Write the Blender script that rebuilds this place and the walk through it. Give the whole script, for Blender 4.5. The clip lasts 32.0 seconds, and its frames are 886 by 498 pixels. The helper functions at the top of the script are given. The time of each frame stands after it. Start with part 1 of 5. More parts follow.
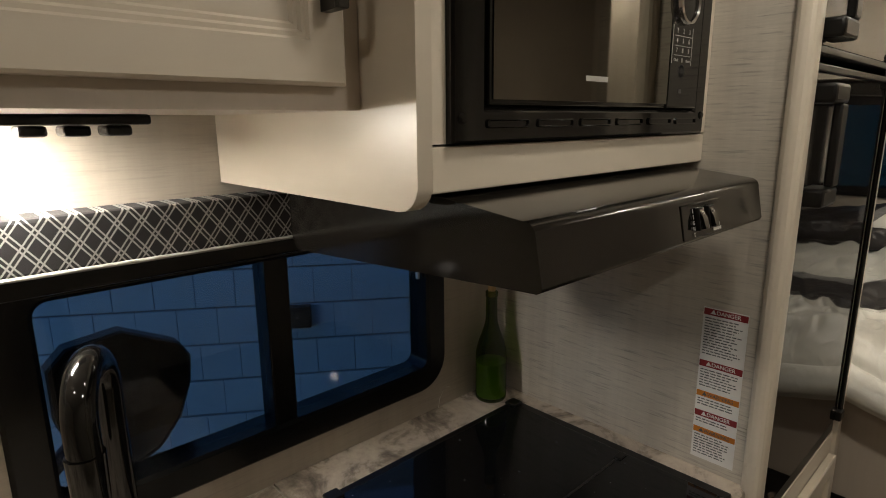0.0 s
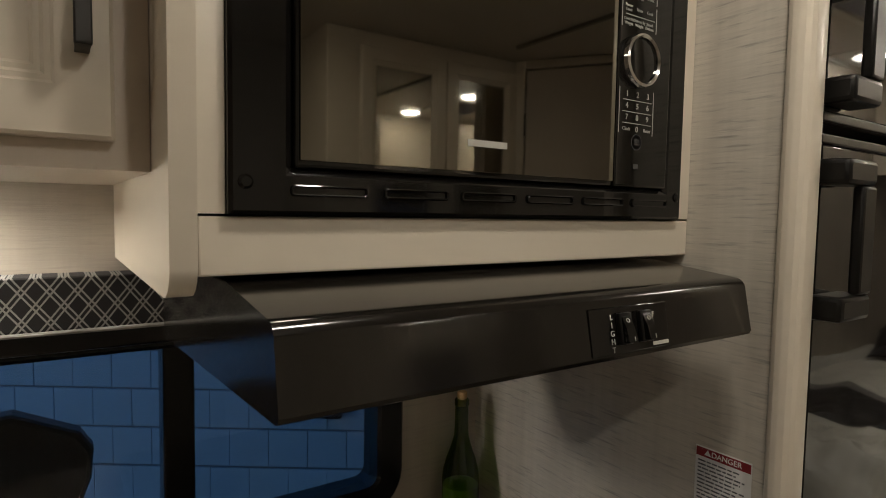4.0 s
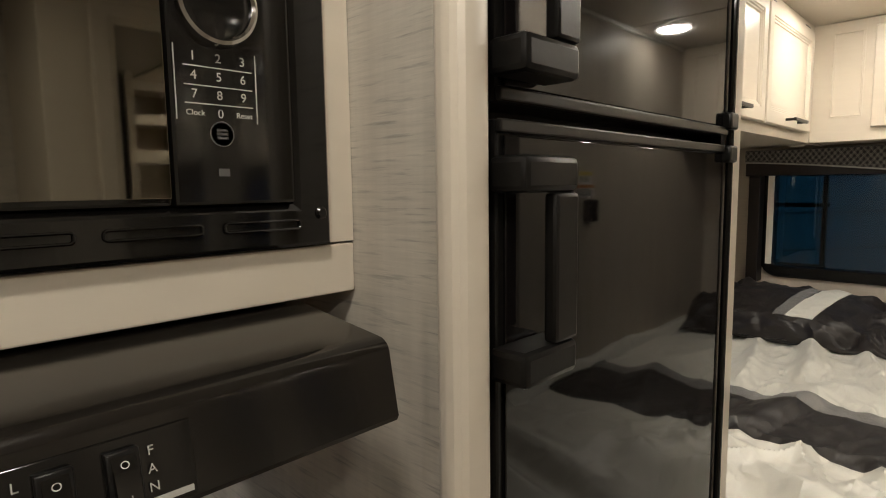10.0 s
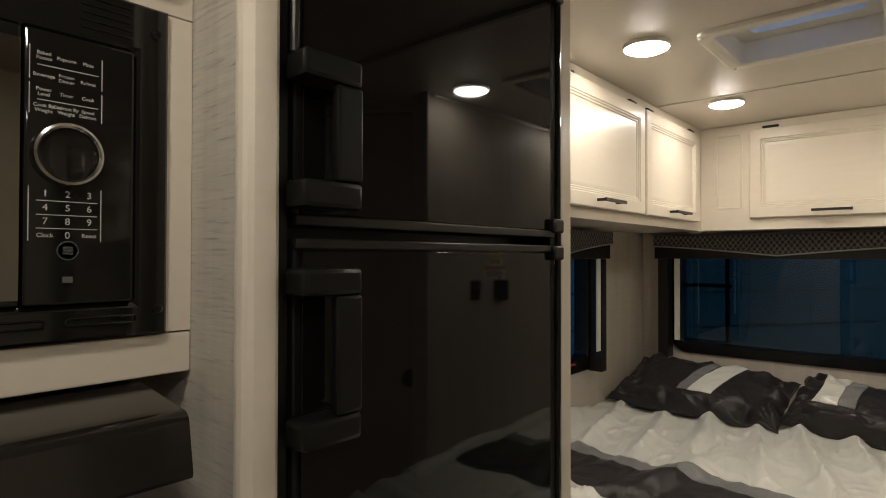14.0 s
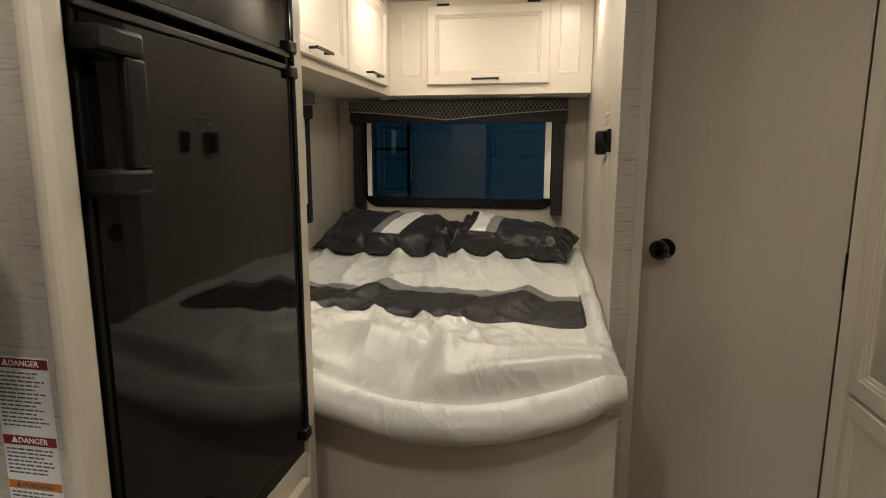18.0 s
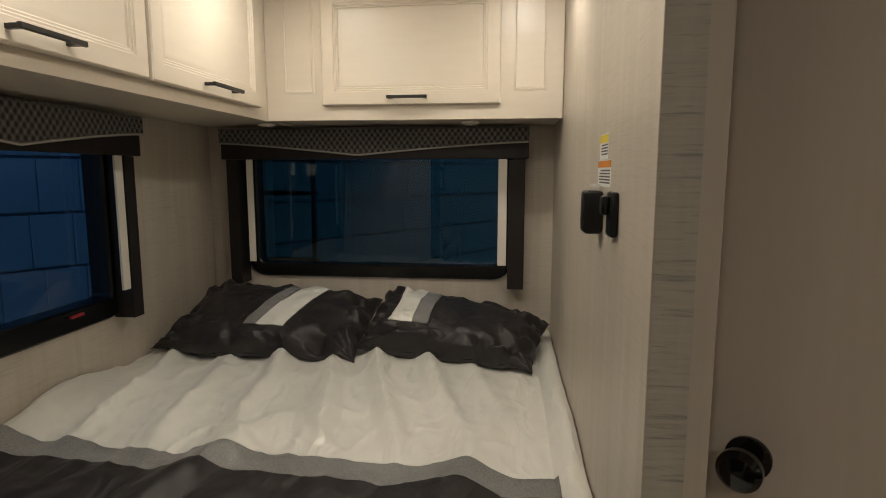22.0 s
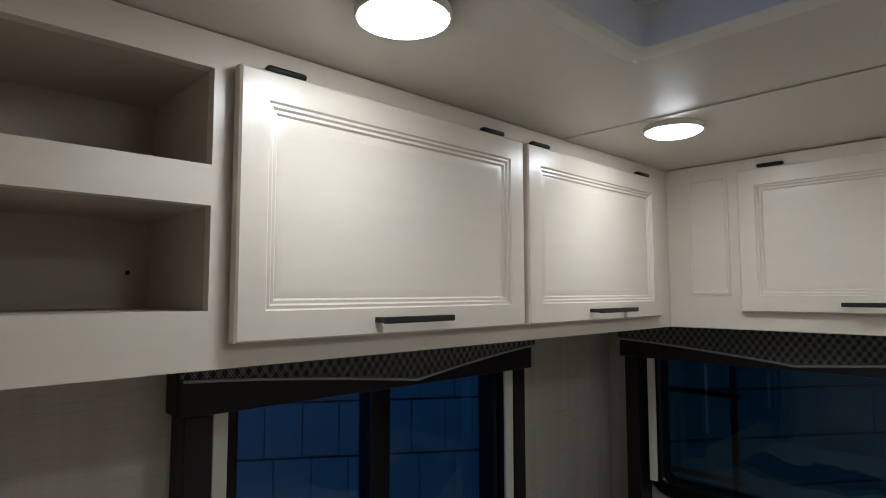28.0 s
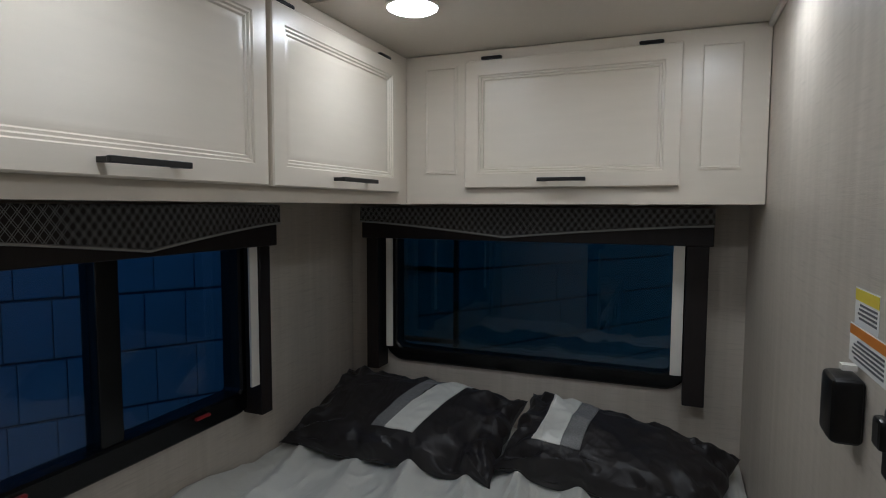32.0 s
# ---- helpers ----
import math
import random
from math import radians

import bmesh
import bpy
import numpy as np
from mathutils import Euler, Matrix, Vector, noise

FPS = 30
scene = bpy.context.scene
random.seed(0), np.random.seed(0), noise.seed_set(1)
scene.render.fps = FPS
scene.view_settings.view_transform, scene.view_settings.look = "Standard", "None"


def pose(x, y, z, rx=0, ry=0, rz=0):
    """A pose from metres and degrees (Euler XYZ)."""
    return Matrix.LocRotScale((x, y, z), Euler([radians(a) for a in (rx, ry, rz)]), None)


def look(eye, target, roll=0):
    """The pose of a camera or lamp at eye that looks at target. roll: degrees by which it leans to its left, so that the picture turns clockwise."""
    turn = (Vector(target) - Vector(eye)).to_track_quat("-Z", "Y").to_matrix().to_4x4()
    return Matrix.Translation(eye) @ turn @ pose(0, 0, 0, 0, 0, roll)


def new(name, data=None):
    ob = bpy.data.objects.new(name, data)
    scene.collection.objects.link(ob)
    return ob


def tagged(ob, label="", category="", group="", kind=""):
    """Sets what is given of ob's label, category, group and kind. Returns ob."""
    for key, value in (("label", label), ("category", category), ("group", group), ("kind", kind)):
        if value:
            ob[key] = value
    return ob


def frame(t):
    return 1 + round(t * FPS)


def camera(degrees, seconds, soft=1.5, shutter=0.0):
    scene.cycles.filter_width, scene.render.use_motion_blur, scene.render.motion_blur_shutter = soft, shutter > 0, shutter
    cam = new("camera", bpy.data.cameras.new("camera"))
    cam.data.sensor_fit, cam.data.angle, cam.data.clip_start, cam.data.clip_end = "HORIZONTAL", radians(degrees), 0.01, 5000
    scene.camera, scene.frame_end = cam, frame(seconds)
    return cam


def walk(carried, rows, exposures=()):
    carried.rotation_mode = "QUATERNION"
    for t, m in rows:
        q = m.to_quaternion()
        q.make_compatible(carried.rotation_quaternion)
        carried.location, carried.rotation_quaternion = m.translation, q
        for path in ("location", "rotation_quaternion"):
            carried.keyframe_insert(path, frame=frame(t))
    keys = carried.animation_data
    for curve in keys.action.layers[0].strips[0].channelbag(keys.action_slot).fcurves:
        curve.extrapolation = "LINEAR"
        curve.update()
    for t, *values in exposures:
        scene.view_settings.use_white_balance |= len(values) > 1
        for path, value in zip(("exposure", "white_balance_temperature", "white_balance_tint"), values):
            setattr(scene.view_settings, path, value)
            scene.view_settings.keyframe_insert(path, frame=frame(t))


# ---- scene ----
cam = camera(75.2, 32.0, soft=1.0)
PATH = [
    (0, (0.136, 0.201, 1.548), (1.473, 1.623, 1.112), -0.5),
    (0.5, (0.217, 0.196, 1.604), (1.517, 1.687, 1.306), -0.3),
    (1, (0.293, 0.18, 1.654), (1.551, 1.724, 1.474), -0.3),
    (1.5, (0.34, 0.172, 1.674), (1.558, 1.756, 1.584), -0.2),
    (2, (0.373, 0.16, 1.679), (1.547, 1.779, 1.652), -0.1),
    (2.5, (0.404, 0.145, 1.674), (1.545, 1.787, 1.661), -0.1),
    (4.5, (0.448, 0.159, 1.464), (1.553, 1.812, 1.25), 1.4),
    (5, (0.476, 0.156, 1.405), (1.529, 1.823, 1.07), 0.5),
    (5.5, (0.487, 0.159, 1.346), (1.514, 1.817, 0.9), 0.5),
    (6, (0.489, 0.159, 1.308), (1.503, 1.797, 0.771), 0.4),
    (6.5, (0.495, 0.147, 1.276), (1.508, 1.757, 0.658), 0.3),
    (7, (0.5, 0.123, 1.245), (1.538, 1.697, 0.576), 0.3),
    (7.5, (0.513, 0.091, 1.226), (1.608, 1.619, 0.544), 0.3),
    (8, (0.55, 0.077, 1.252), (1.74, 1.545, 0.599), 0.3),
    (8.5, (0.597, 0.1, 1.298), (1.887, 1.512, 0.712), 0.4),
    (9, (0.626, 0.143, 1.37), (2.008, 1.502, 0.877), 0.6),
    (9.5, (0.708, 0.174, 1.464), (2.127, 1.531, 1.083), -0.0),
    (10, (0.816, 0.176, 1.575), (2.244, 1.56, 1.36), -0.8),
    (10.5, (0.853, 0.151, 1.644), (2.281, 1.549, 1.569), -0.9),
    (11, (0.863, 0.13, 1.72), (2.282, 1.539, 1.739), -0.0),
    (11.5, (0.875, 0.111, 1.755), (2.274, 1.537, 1.856), -0.1),
    (12, (0.886, 0.075, 1.752), (2.27, 1.514, 1.881), -0.1),
    (12.5, (0.895, 0.021, 1.709), (2.282, 1.457, 1.835), -0.0),
    (13, (0.895, -0.022, 1.67), (2.304, 1.394, 1.78), -0.1),
    (13.5, (0.88, -0.043, 1.639), (2.334, 1.328, 1.713), 0.0),
    (14, (0.833, -0.056, 1.613), (2.343, 1.256, 1.638), 0.1),
    (14.5, (0.77, -0.05, 1.58), (2.332, 1.199, 1.547), -0.2),
    (16.5, (0.584, -0.057, 1.457), (2.321, 0.889, 1.159), 0.2),
    (17, (0.575, -0.054, 1.45), (2.395, 0.707, 1.117), 0.2),
    (17.5, (0.595, -0.056, 1.453), (2.487, 0.493, 1.108), 0.1),
    (18, (0.606, -0.048, 1.459), (2.547, 0.301, 1.122), 0.1),
    (18.5, (0.64, -0.049, 1.461), (2.604, 0.156, 1.149), -0.0),
    (19, (0.71, -0.056, 1.476), (2.688, 0.063, 1.201), 0.0),
    (19.5, (0.814, -0.069, 1.509), (2.797, 0.003, 1.265), 0.0),
    (20, (0.928, -0.086, 1.526), (2.916, -0.058, 1.308), -0.0),
    (20.5, (1.05, -0.078, 1.526), (3.04, -0.105, 1.33), -0.1),
    (21, (1.176, -0.046, 1.54), (3.168, -0.081, 1.365), -0.0),
    (21.5, (1.318, -0.041, 1.54), (3.308, 0.022, 1.353), -0.2),
    (22, (1.547, -0.068, 1.556), (3.517, 0.154, 1.291), 0.0),
    (22.5, (1.66, -0.051, 1.576), (3.586, 0.37, 1.236), -0.3),
    (23, (1.702, 0.008, 1.568), (3.544, 0.68, 1.174), -0.4),
    (23.5, (1.749, 0.035, 1.556), (3.467, 0.973, 1.146), -0.5),
    (24, (1.803, 0.011, 1.573), (3.394, 1.164, 1.196), -0.5),
    (24.5, (1.805, -0.005, 1.631), (3.292, 1.296, 1.322), -0.5),
    (25, (1.809, -0.018, 1.683), (3.222, 1.377, 1.448), -0.4),
    (25.5, (1.815, -0.022, 1.726), (3.177, 1.434, 1.567), -0.2),
    (26, (1.829, -0.01, 1.762), (3.144, 1.495, 1.686), -0.2),
    (26.5, (1.828, 0.004, 1.788), (3.112, 1.537, 1.793), -0.1),
    (28.5, (1.865, -0.011, 1.82), (3.298, 1.372, 2.003), -0.0),
    (29, (1.874, -0.026, 1.82), (3.377, 1.279, 2.019), 0.0),
    (29.5, (1.89, -0.042, 1.818), (3.457, 1.183, 2.026), 0.1),
    (30, (1.912, -0.051, 1.813), (3.551, 1.076, 2.031), 0.1),
    (30.5, (1.936, -0.064, 1.809), (3.658, 0.933, 2.009), 0.1),
    (31, (1.935, -0.065, 1.8), (3.73, 0.809, 1.92), 0.2),
    (31.5, (1.891, -0.051, 1.764), (3.727, 0.743, 1.767), 0.3),
    (32, (1.825, -0.03, 1.715), (3.677, 0.712, 1.568), 0.2),
]
LIGHTING = [(0.0, 0.82, 6300, 10), (1.0, 0.8, 6150, 10), (2.5, 0.75, 6100, 10), (4.5, 0.92, 6350, 10), (6.0, 0.9, 6450, 10), (7.0, 1.0, 6400, 10), (8.5, 1.15, 6250, 10), (10.0, 1.25, 6150, 10), (11.0, 0.8, 6200, 10), (12.0, 0.6, 6200, 10), (14.0, 0.75, 6150, 10), (17.0, 1.15, 6250, 10), (20.5, 1.18, 6250, 10), (22.5, 0.64, 6200, 10), (24.0, 0.62, 6200, 10), (26.5, 0.3, 5900, 10), (28.5, 0.0, 4900, 8), (30.0, -0.1, 4900, 8), (31.0, -0.2, 4850, 9), (32.0, -0.1, 4950, 9)]
walk(cam, [(t, look(eye, target, roll)) for t, eye, target, roll in PATH], LIGHTING)

# ---- world, light ----
world = bpy.data.worlds.new("dusk")
scene.world = world
world.use_nodes = True
_wn = world.node_tree
_sky = _wn.nodes.new("ShaderNodeTexSky")
_sky.sky_type = "NISHITA"
_sky.sun_disc = False
_sky.sun_elevation = radians(10.0)
_sky.ozone_density = 4.0
_sky.dust_density = 0.2
_sky.sun_rotation = radians(250)
_wn.links.new(_sky.outputs[0], _wn.nodes["Background"].inputs[0])
_wn.nodes["Background"].inputs[1].default_value = 0.22

# ---- plan, in metres ----
NORTH, REAR, SOUTH, CAB = 1.10, 3.72, -1.20, -1.90
CEIL = 2.155
BEDWALL = -0.235
PART0, PART1 = 1.158, 1.180


# ---- materials ----
def mat(name, color, rough=0.5, metal=0.0, bump=0.0, scale=(20, 20, 20), vary=0.06, spec=None, detail=4.0, coat=0.0):
    m = bpy.data.materials.new(name)
    m.use_nodes = True
    nt = m.node_tree
    b = nt.nodes["Principled BSDF"]
    b.inputs["Roughness"].default_value = rough
    b.inputs["Metallic"].default_value = metal
    if spec is not None:
        b.inputs["Specular IOR Level"].default_value = spec
    if coat:
        b.inputs["Coat Weight"].default_value = coat
    co = nt.nodes.new("ShaderNodeTexCoord")
    mp = nt.nodes.new("ShaderNodeMapping")
    mp.inputs["Scale"].default_value = scale
    nt.links.new(co.outputs["Object"], mp.inputs[0])
    n1 = nt.nodes.new("ShaderNodeTexNoise")
    n1.inputs["Scale"].default_value = 1.0
    n1.inputs["Detail"].default_value = detail
    nt.links.new(mp.outputs[0], n1.inputs["Vector"])
    n2 = nt.nodes.new("ShaderNodeTexNoise")
    n2.inputs["Scale"].default_value = 2.3
    n2.inputs["Detail"].default_value = 3
    nt.links.new(co.outputs["Object"], n2.inputs["Vector"])
    add = nt.nodes.new("ShaderNodeMath")
    add.operation = "ADD"
    nt.links.new(n1.outputs["Fac"], add.inputs[0])
    nt.links.new(n2.outputs["Fac"], add.inputs[1])
    ramp = nt.nodes.new("ShaderNodeValToRGB")
    ramp.color_ramp.elements[0].position = 0.3
    ramp.color_ramp.elements[1].position = 0.7
    ramp.color_ramp.elements[0].color = (*[c * (1 - vary) for c in color], 1)
    ramp.color_ramp.elements[1].color = (*[min(1, c * (1 + vary)) for c in color], 1)
    half = nt.nodes.new("ShaderNodeMath")
    half.operation = "MULTIPLY"
    half.inputs[1].default_value = 0.5
    nt.links.new(add.outputs[0], half.inputs[0])
    nt.links.new(half.outputs[0], ramp.inputs[0])
    nt.links.new(ramp.outputs[0], b.inputs["Base Color"])
    rr = nt.nodes.new("ShaderNodeMapRange")
    rr.inputs["To Min"].default_value = max(0.02, rough * 0.8)
    rr.inputs["To Max"].default_value = min(1, rough * 1.2)
    nt.links.new(n2.outputs["Fac"], rr.inputs["Value"])
    nt.links.new(rr.outputs[0], b.inputs["Roughness"])
    if bump:
        bp = nt.nodes.new("ShaderNodeBump")
        bp.inputs["Strength"].default_value = bump
        bp.inputs["Distance"].default_value = 0.002
        nt.links.new(n1.outputs["Fac"], bp.inputs["Height"])
        nt.links.new(bp.outputs[0], b.inputs["Normal"])
    return m


def glow(name, color, strength):
    m = bpy.data.materials.new(name)
    m.use_nodes = True
    b = m.node_tree.nodes["Principled BSDF"]
    b.inputs["Base Color"].default_value = (0.8, 0.8, 0.8, 1)
    b.inputs["Emission Color"].default_value = (*color, 1)
    b.inputs["Emission Strength"].default_value = strength
    return m


def pane_glass(name, color, gloss=0.08):
    """Thin tinted pane: straight-through tint with a little mirror gloss."""
    m = bpy.data.materials.new(name)
    m.use_nodes = True
    nt = m.node_tree
    nt.nodes.remove(nt.nodes["Principled BSDF"])
    tr = nt.nodes.new("ShaderNodeBsdfTransparent")
    tr.inputs[0].default_value = (*color, 1)
    gl = nt.nodes.new("ShaderNodeBsdfGlossy")
    gl.inputs["Roughness"].default_value = 0.01
    fr = nt.nodes.new("ShaderNodeLayerWeight")
    fr.inputs[0].default_value = 0.5
    pw = nt.nodes.new("ShaderNodeMath")
    pw.operation = "POWER"
    pw.inputs[1].default_value = 4.0
    nt.links.new(fr.outputs["Facing"], pw.inputs[0])
    kk = nt.nodes.new("ShaderNodeMath")
    kk.operation = "MULTIPLY"
    kk.inputs[1].default_value = 0.45
    nt.links.new(pw.outputs[0], kk.inputs[0])
    mx = nt.nodes.new("ShaderNodeMixShader")
    sc = nt.nodes.new("ShaderNodeMath")
    sc.operation = "ADD"
    sc.inputs[1].default_value = gloss
    nt.links.new(kk.outputs[0], sc.inputs[0])
    nt.links.new(sc.outputs[0], mx.inputs[0])
    nt.links.new(tr.outputs[0], mx.inputs[1])
    nt.links.new(gl.outputs[0], mx.inputs[2])
    nt.links.new(mx.outputs[0], nt.nodes["Material Output"].inputs[0])
    return m


def streaked(name, base, dark, light, force=0.75, rough=0.5):
    """Printed wall board: fine level grain with scattered darker dashes."""
    m = bpy.data.materials.new(name)
    m.use_nodes = True
    nt = m.node_tree
    b = nt.nodes["Principled BSDF"]
    b.inputs["Roughness"].default_value = rough
    co = nt.nodes.new("ShaderNodeTexCoord")

    def field(scale, detail, lo, hi):
        mp = nt.nodes.new("ShaderNodeMapping")
        mp.inputs["Scale"].default_value = scale
        nt.links.new(co.outputs["Object"], mp.inputs[0])
        n = nt.nodes.new("ShaderNodeTexNoise")
        n.inputs["Scale"].default_value = 1
        n.inputs["Detail"].default_value = detail
        n.inputs["Roughness"].default_value = 0.6
        nt.links.new(mp.outputs[0], n.inputs["Vector"])
        r = nt.nodes.new("ShaderNodeMapRange")
        r.inputs["From Min"].default_value = lo
        r.inputs["From Max"].default_value = hi
        nt.links.new(n.outputs["Fac"], r.inputs["Value"])
        return r.outputs[0]

    fine = field((16, 16, 330), 5, 0.3, 0.7)
    dash = field((13, 13, 190), 4, 0.54, 0.72)
    broad = field((26, 26, 1.4), 3, 0.3, 0.7)
    m1 = nt.nodes.new("ShaderNodeMix")
    m1.data_type = "RGBA"
    m1.inputs["A"].default_value = (*base, 1)
    m1.inputs["B"].default_value = (*light, 1)
    nt.links.new(broad, m1.inputs["Factor"])
    m2 = nt.nodes.new("ShaderNodeMix")
    m2.data_type = "RGBA"
    m2.inputs["B"].default_value = (*dark, 1)
    nt.links.new(m1.outputs["Result"], m2.inputs["A"])
    ad = nt.nodes.new("ShaderNodeMath")
    ad.operation = "MULTIPLY_ADD"
    ad.inputs[1].default_value = 0.36 * force + 0.06
    nt.links.new(fine, ad.inputs[0])
    d2 = nt.nodes.new("ShaderNodeMath")
    d2.operation = "MULTIPLY"
    d2.inputs[1].default_value = force
    nt.links.new(dash, d2.inputs[0])
    nt.links.new(d2.outputs[0], ad.inputs[2])
    nt.links.new(ad.outputs[0], m2.inputs["Factor"])
    nt.links.new(m2.outputs["Result"], b.inputs["Base Color"])
    bp = nt.nodes.new("ShaderNodeBump")
    bp.inputs["Strength"].default_value = 0.12
    bp.inputs["Distance"].default_value = 0.001
    nt.links.new(fine, bp.inputs["Height"])
    nt.links.new(bp.outputs[0], b.inputs["Normal"])
    return m


def laminate(name):
    """Marbled grey-brown worktop."""
    m = bpy.data.materials.new(name)
    m.use_nodes = True
    nt = m.node_tree
    b = nt.nodes["Principled BSDF"]
    b.inputs["Roughness"].default_value = 0.32
    co = nt.nodes.new("ShaderNodeTexCoord")
    n = nt.nodes.new("ShaderNodeTexNoise")
    n.inputs["Scale"].default_value = 7
    n.inputs["Detail"].default_value = 12
    n.inputs["Roughness"].default_value = 0.66
    n.inputs["Distortion"].default_value = 1.1
    nt.links.new(co.outputs["Object"], n.inputs["Vector"])
    r = nt.nodes.new("ShaderNodeValToRGB")
    e = r.color_ramp.elements
    e[0].position, e[0].color = 0.34, (0.10, 0.08, 0.066, 1)
    e[1].position, e[1].color = 0.66, (0.60, 0.53, 0.44, 1)
    for p, c in ((0.45, (0.27, 0.225, 0.18)), (0.52, (0.47, 0.40, 0.33)), (0.585, (0.53, 0.46, 0.38))):
        k = e.new(p)
        k.color = (*c, 1)
    n2 = nt.nodes.new("ShaderNodeTexNoise")
    n2.inputs["Scale"].default_value = 60
    n2.inputs["Detail"].default_value = 6
    nt.links.new(co.outputs["Object"], n2.inputs["Vector"])
    ad = nt.nodes.new("ShaderNodeMath")
    ad.operation = "MULTIPLY_ADD"
    ad.inputs[1].default_value = 0.22
    ad.inputs[2].default_value = -0.11
    nt.links.new(n2.outputs["Fac"], ad.inputs[0])
    a2 = nt.nodes.new("ShaderNodeMath")
    nt.links.new(n.outputs["Fac"], a2.inputs[0])
    nt.links.new(ad.outputs[0], a2.inputs[1])
    nt.links.new(a2.outputs[0], r.inputs[0])
    nt.links.new(r.outputs[0], b.inputs["Base Color"])
    bp = nt.nodes.new("ShaderNodeBump")
    bp.inputs["Strength"].default_value = 0.15
    bp.inputs["Distance"].default_value = 0.001
    nt.links.new(n2.outputs["Fac"], bp.inputs["Height"])
    nt.links.new(bp.outputs[0], b.inputs["Normal"])
    return m


CREAM = mat("cream_lacquer", (0.66, 0.59, 0.49), 0.30, vary=0.03, bump=0.03, scale=(8, 8, 60))
GREIGE = mat("greige_board", (0.60, 0.525, 0.445), 0.42, vary=0.04, bump=0.04, scale=(90, 90, 6))
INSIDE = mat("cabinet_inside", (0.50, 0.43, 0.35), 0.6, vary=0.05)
WALLPRINT = streaked("printed_wall_board", (0.52, 0.47, 0.40), (0.29, 0.27, 0.24), (0.64, 0.59, 0.51), 0.72)
WALLSOFT = streaked("printed_wall_board_soft", (0.49, 0.435, 0.36), (0.27, 0.24, 0.20), (0.58, 0.52, 0.44), 0.26, 0.42)
CEILING = mat("ceiling_vinyl", (0.62, 0.57, 0.50), 0.42, vary=0.03, bump=0.05, scale=(120, 120, 120))
FLOORM = mat("floor_vinyl", (0.24, 0.20, 0.16), 0.45, vary=0.18, bump=0.08, scale=(6, 60, 60))
BLACKGLOSS = mat("black_gloss", (0.006, 0.0055, 0.005), 0.08, vary=0.2)
FRIDGEGLOSS = mat("black_fridge_panel", (0.006, 0.005, 0.005), 0.040, vary=0.15, spec=0.30)
BLACK = mat("black_plastic", (0.007, 0.0065, 0.006), 0.32, spec=0.3, vary=0.2, bump=0.03, scale=(200, 200, 200))
BLACKFRAME = mat("black_window_frame", (0.005, 0.005, 0.005), 0.25, vary=0.2, spec=0.28)
BLACKMETAL = mat("black_metal", (0.02, 0.018, 0.016), 0.33, metal=0.3, vary=0.15)
HOODPAINT = mat("black_enamel", (0.010, 0.0085, 0.007), 0.13, vary=0.15, bump=0.02, scale=(150, 150, 150))
SMOKE = mat("smoked_door_glass", (0.20, 0.19, 0.165), 0.03, metal=1.0, vary=0.04)
STOVEGLASS = mat("black_stove_glass", (0.004, 0.004, 0.0045), 0.05, vary=0.2, spec=0.30)
_nt = STOVEGLASS.node_tree
_b = _nt.nodes["Principled BSDF"]
_co = _nt.nodes.new("ShaderNodeTexCoord")
_v = _nt.nodes.new("ShaderNodeTexVoronoi")
_v.inputs["Scale"].default_value = 24.0
_nt.links.new(_co.outputs["Object"], _v.inputs["Vector"])
_n = _nt.nodes.new("ShaderNodeTexNoise")
_n.inputs["Scale"].default_value = 90.0
_nt.links.new(_co.outputs["Object"], _n.inputs["Vector"])
_m = _nt.nodes.new("ShaderNodeMath")
_m.operation = "MULTIPLY_ADD"
_m.inputs[1].default_value = 0.14
_nt.links.new(_n.outputs["Fac"], _m.inputs[0])
_nt.links.new(_v.outputs["Distance"], _m.inputs[2])
_r = _nt.nodes.new("ShaderNodeMapRange")
_r.inputs["From Min"].default_value = 0.10
_r.inputs["From Max"].default_value = 0.135
_r.inputs["To Min"].default_value = 1.0
_r.inputs["To Max"].default_value = 0.0
_nt.links.new(_m.outputs[0], _r.inputs["Value"])
_x = _nt.nodes.new("ShaderNodeMix")
_x.data_type = "RGBA"
_nt.links.new(_r.outputs[0], _x.inputs[0])
_nt.links.new(_b.inputs["Base Color"].links[0].from_socket, _x.inputs[6])
_x.inputs[7].default_value = (0.10, 0.105, 0.11, 1)
_nt.links.new(_x.outputs[2], _b.inputs["Base Color"])
CHROME = mat("chrome", (0.75, 0.74, 0.72), 0.14, metal=1.0, vary=0.03)
SATIN = mat("satin_silver", (0.80, 0.79, 0.77), 0.42, metal=1.0, vary=0.05)
COUNTER = laminate("marbled_worktop")
DARKWOOD = mat("dark_stained_wood", (0.017, 0.013, 0.012), 0.45, spec=0.3, vary=0.3, bump=0.1, scale=(40, 40, 6))
WHITEPLASTIC = mat("white_plastic", (0.72, 0.68, 0.61), 0.45, vary=0.03)
STEEL = mat("range_hood_filter", (0.55, 0.53, 0.50), 0.35, metal=1.0, vary=0.08)
MIRROR = mat("mirror_silver", (0.82, 0.82, 0.80), 0.015, metal=1.0, vary=0.01)
PAPER = mat("label_paper", (0.78, 0.77, 0.75), 0.6, vary=0.02)
INK = mat("label_ink", (0.10, 0.10, 0.11), 0.7, vary=0.1)
RED = mat("label_red", (0.22, 0.012, 0.017), 0.55, vary=0.05)
ORANGE = mat("label_orange", (0.58, 0.20, 0.015), 0.55, vary=0.05)
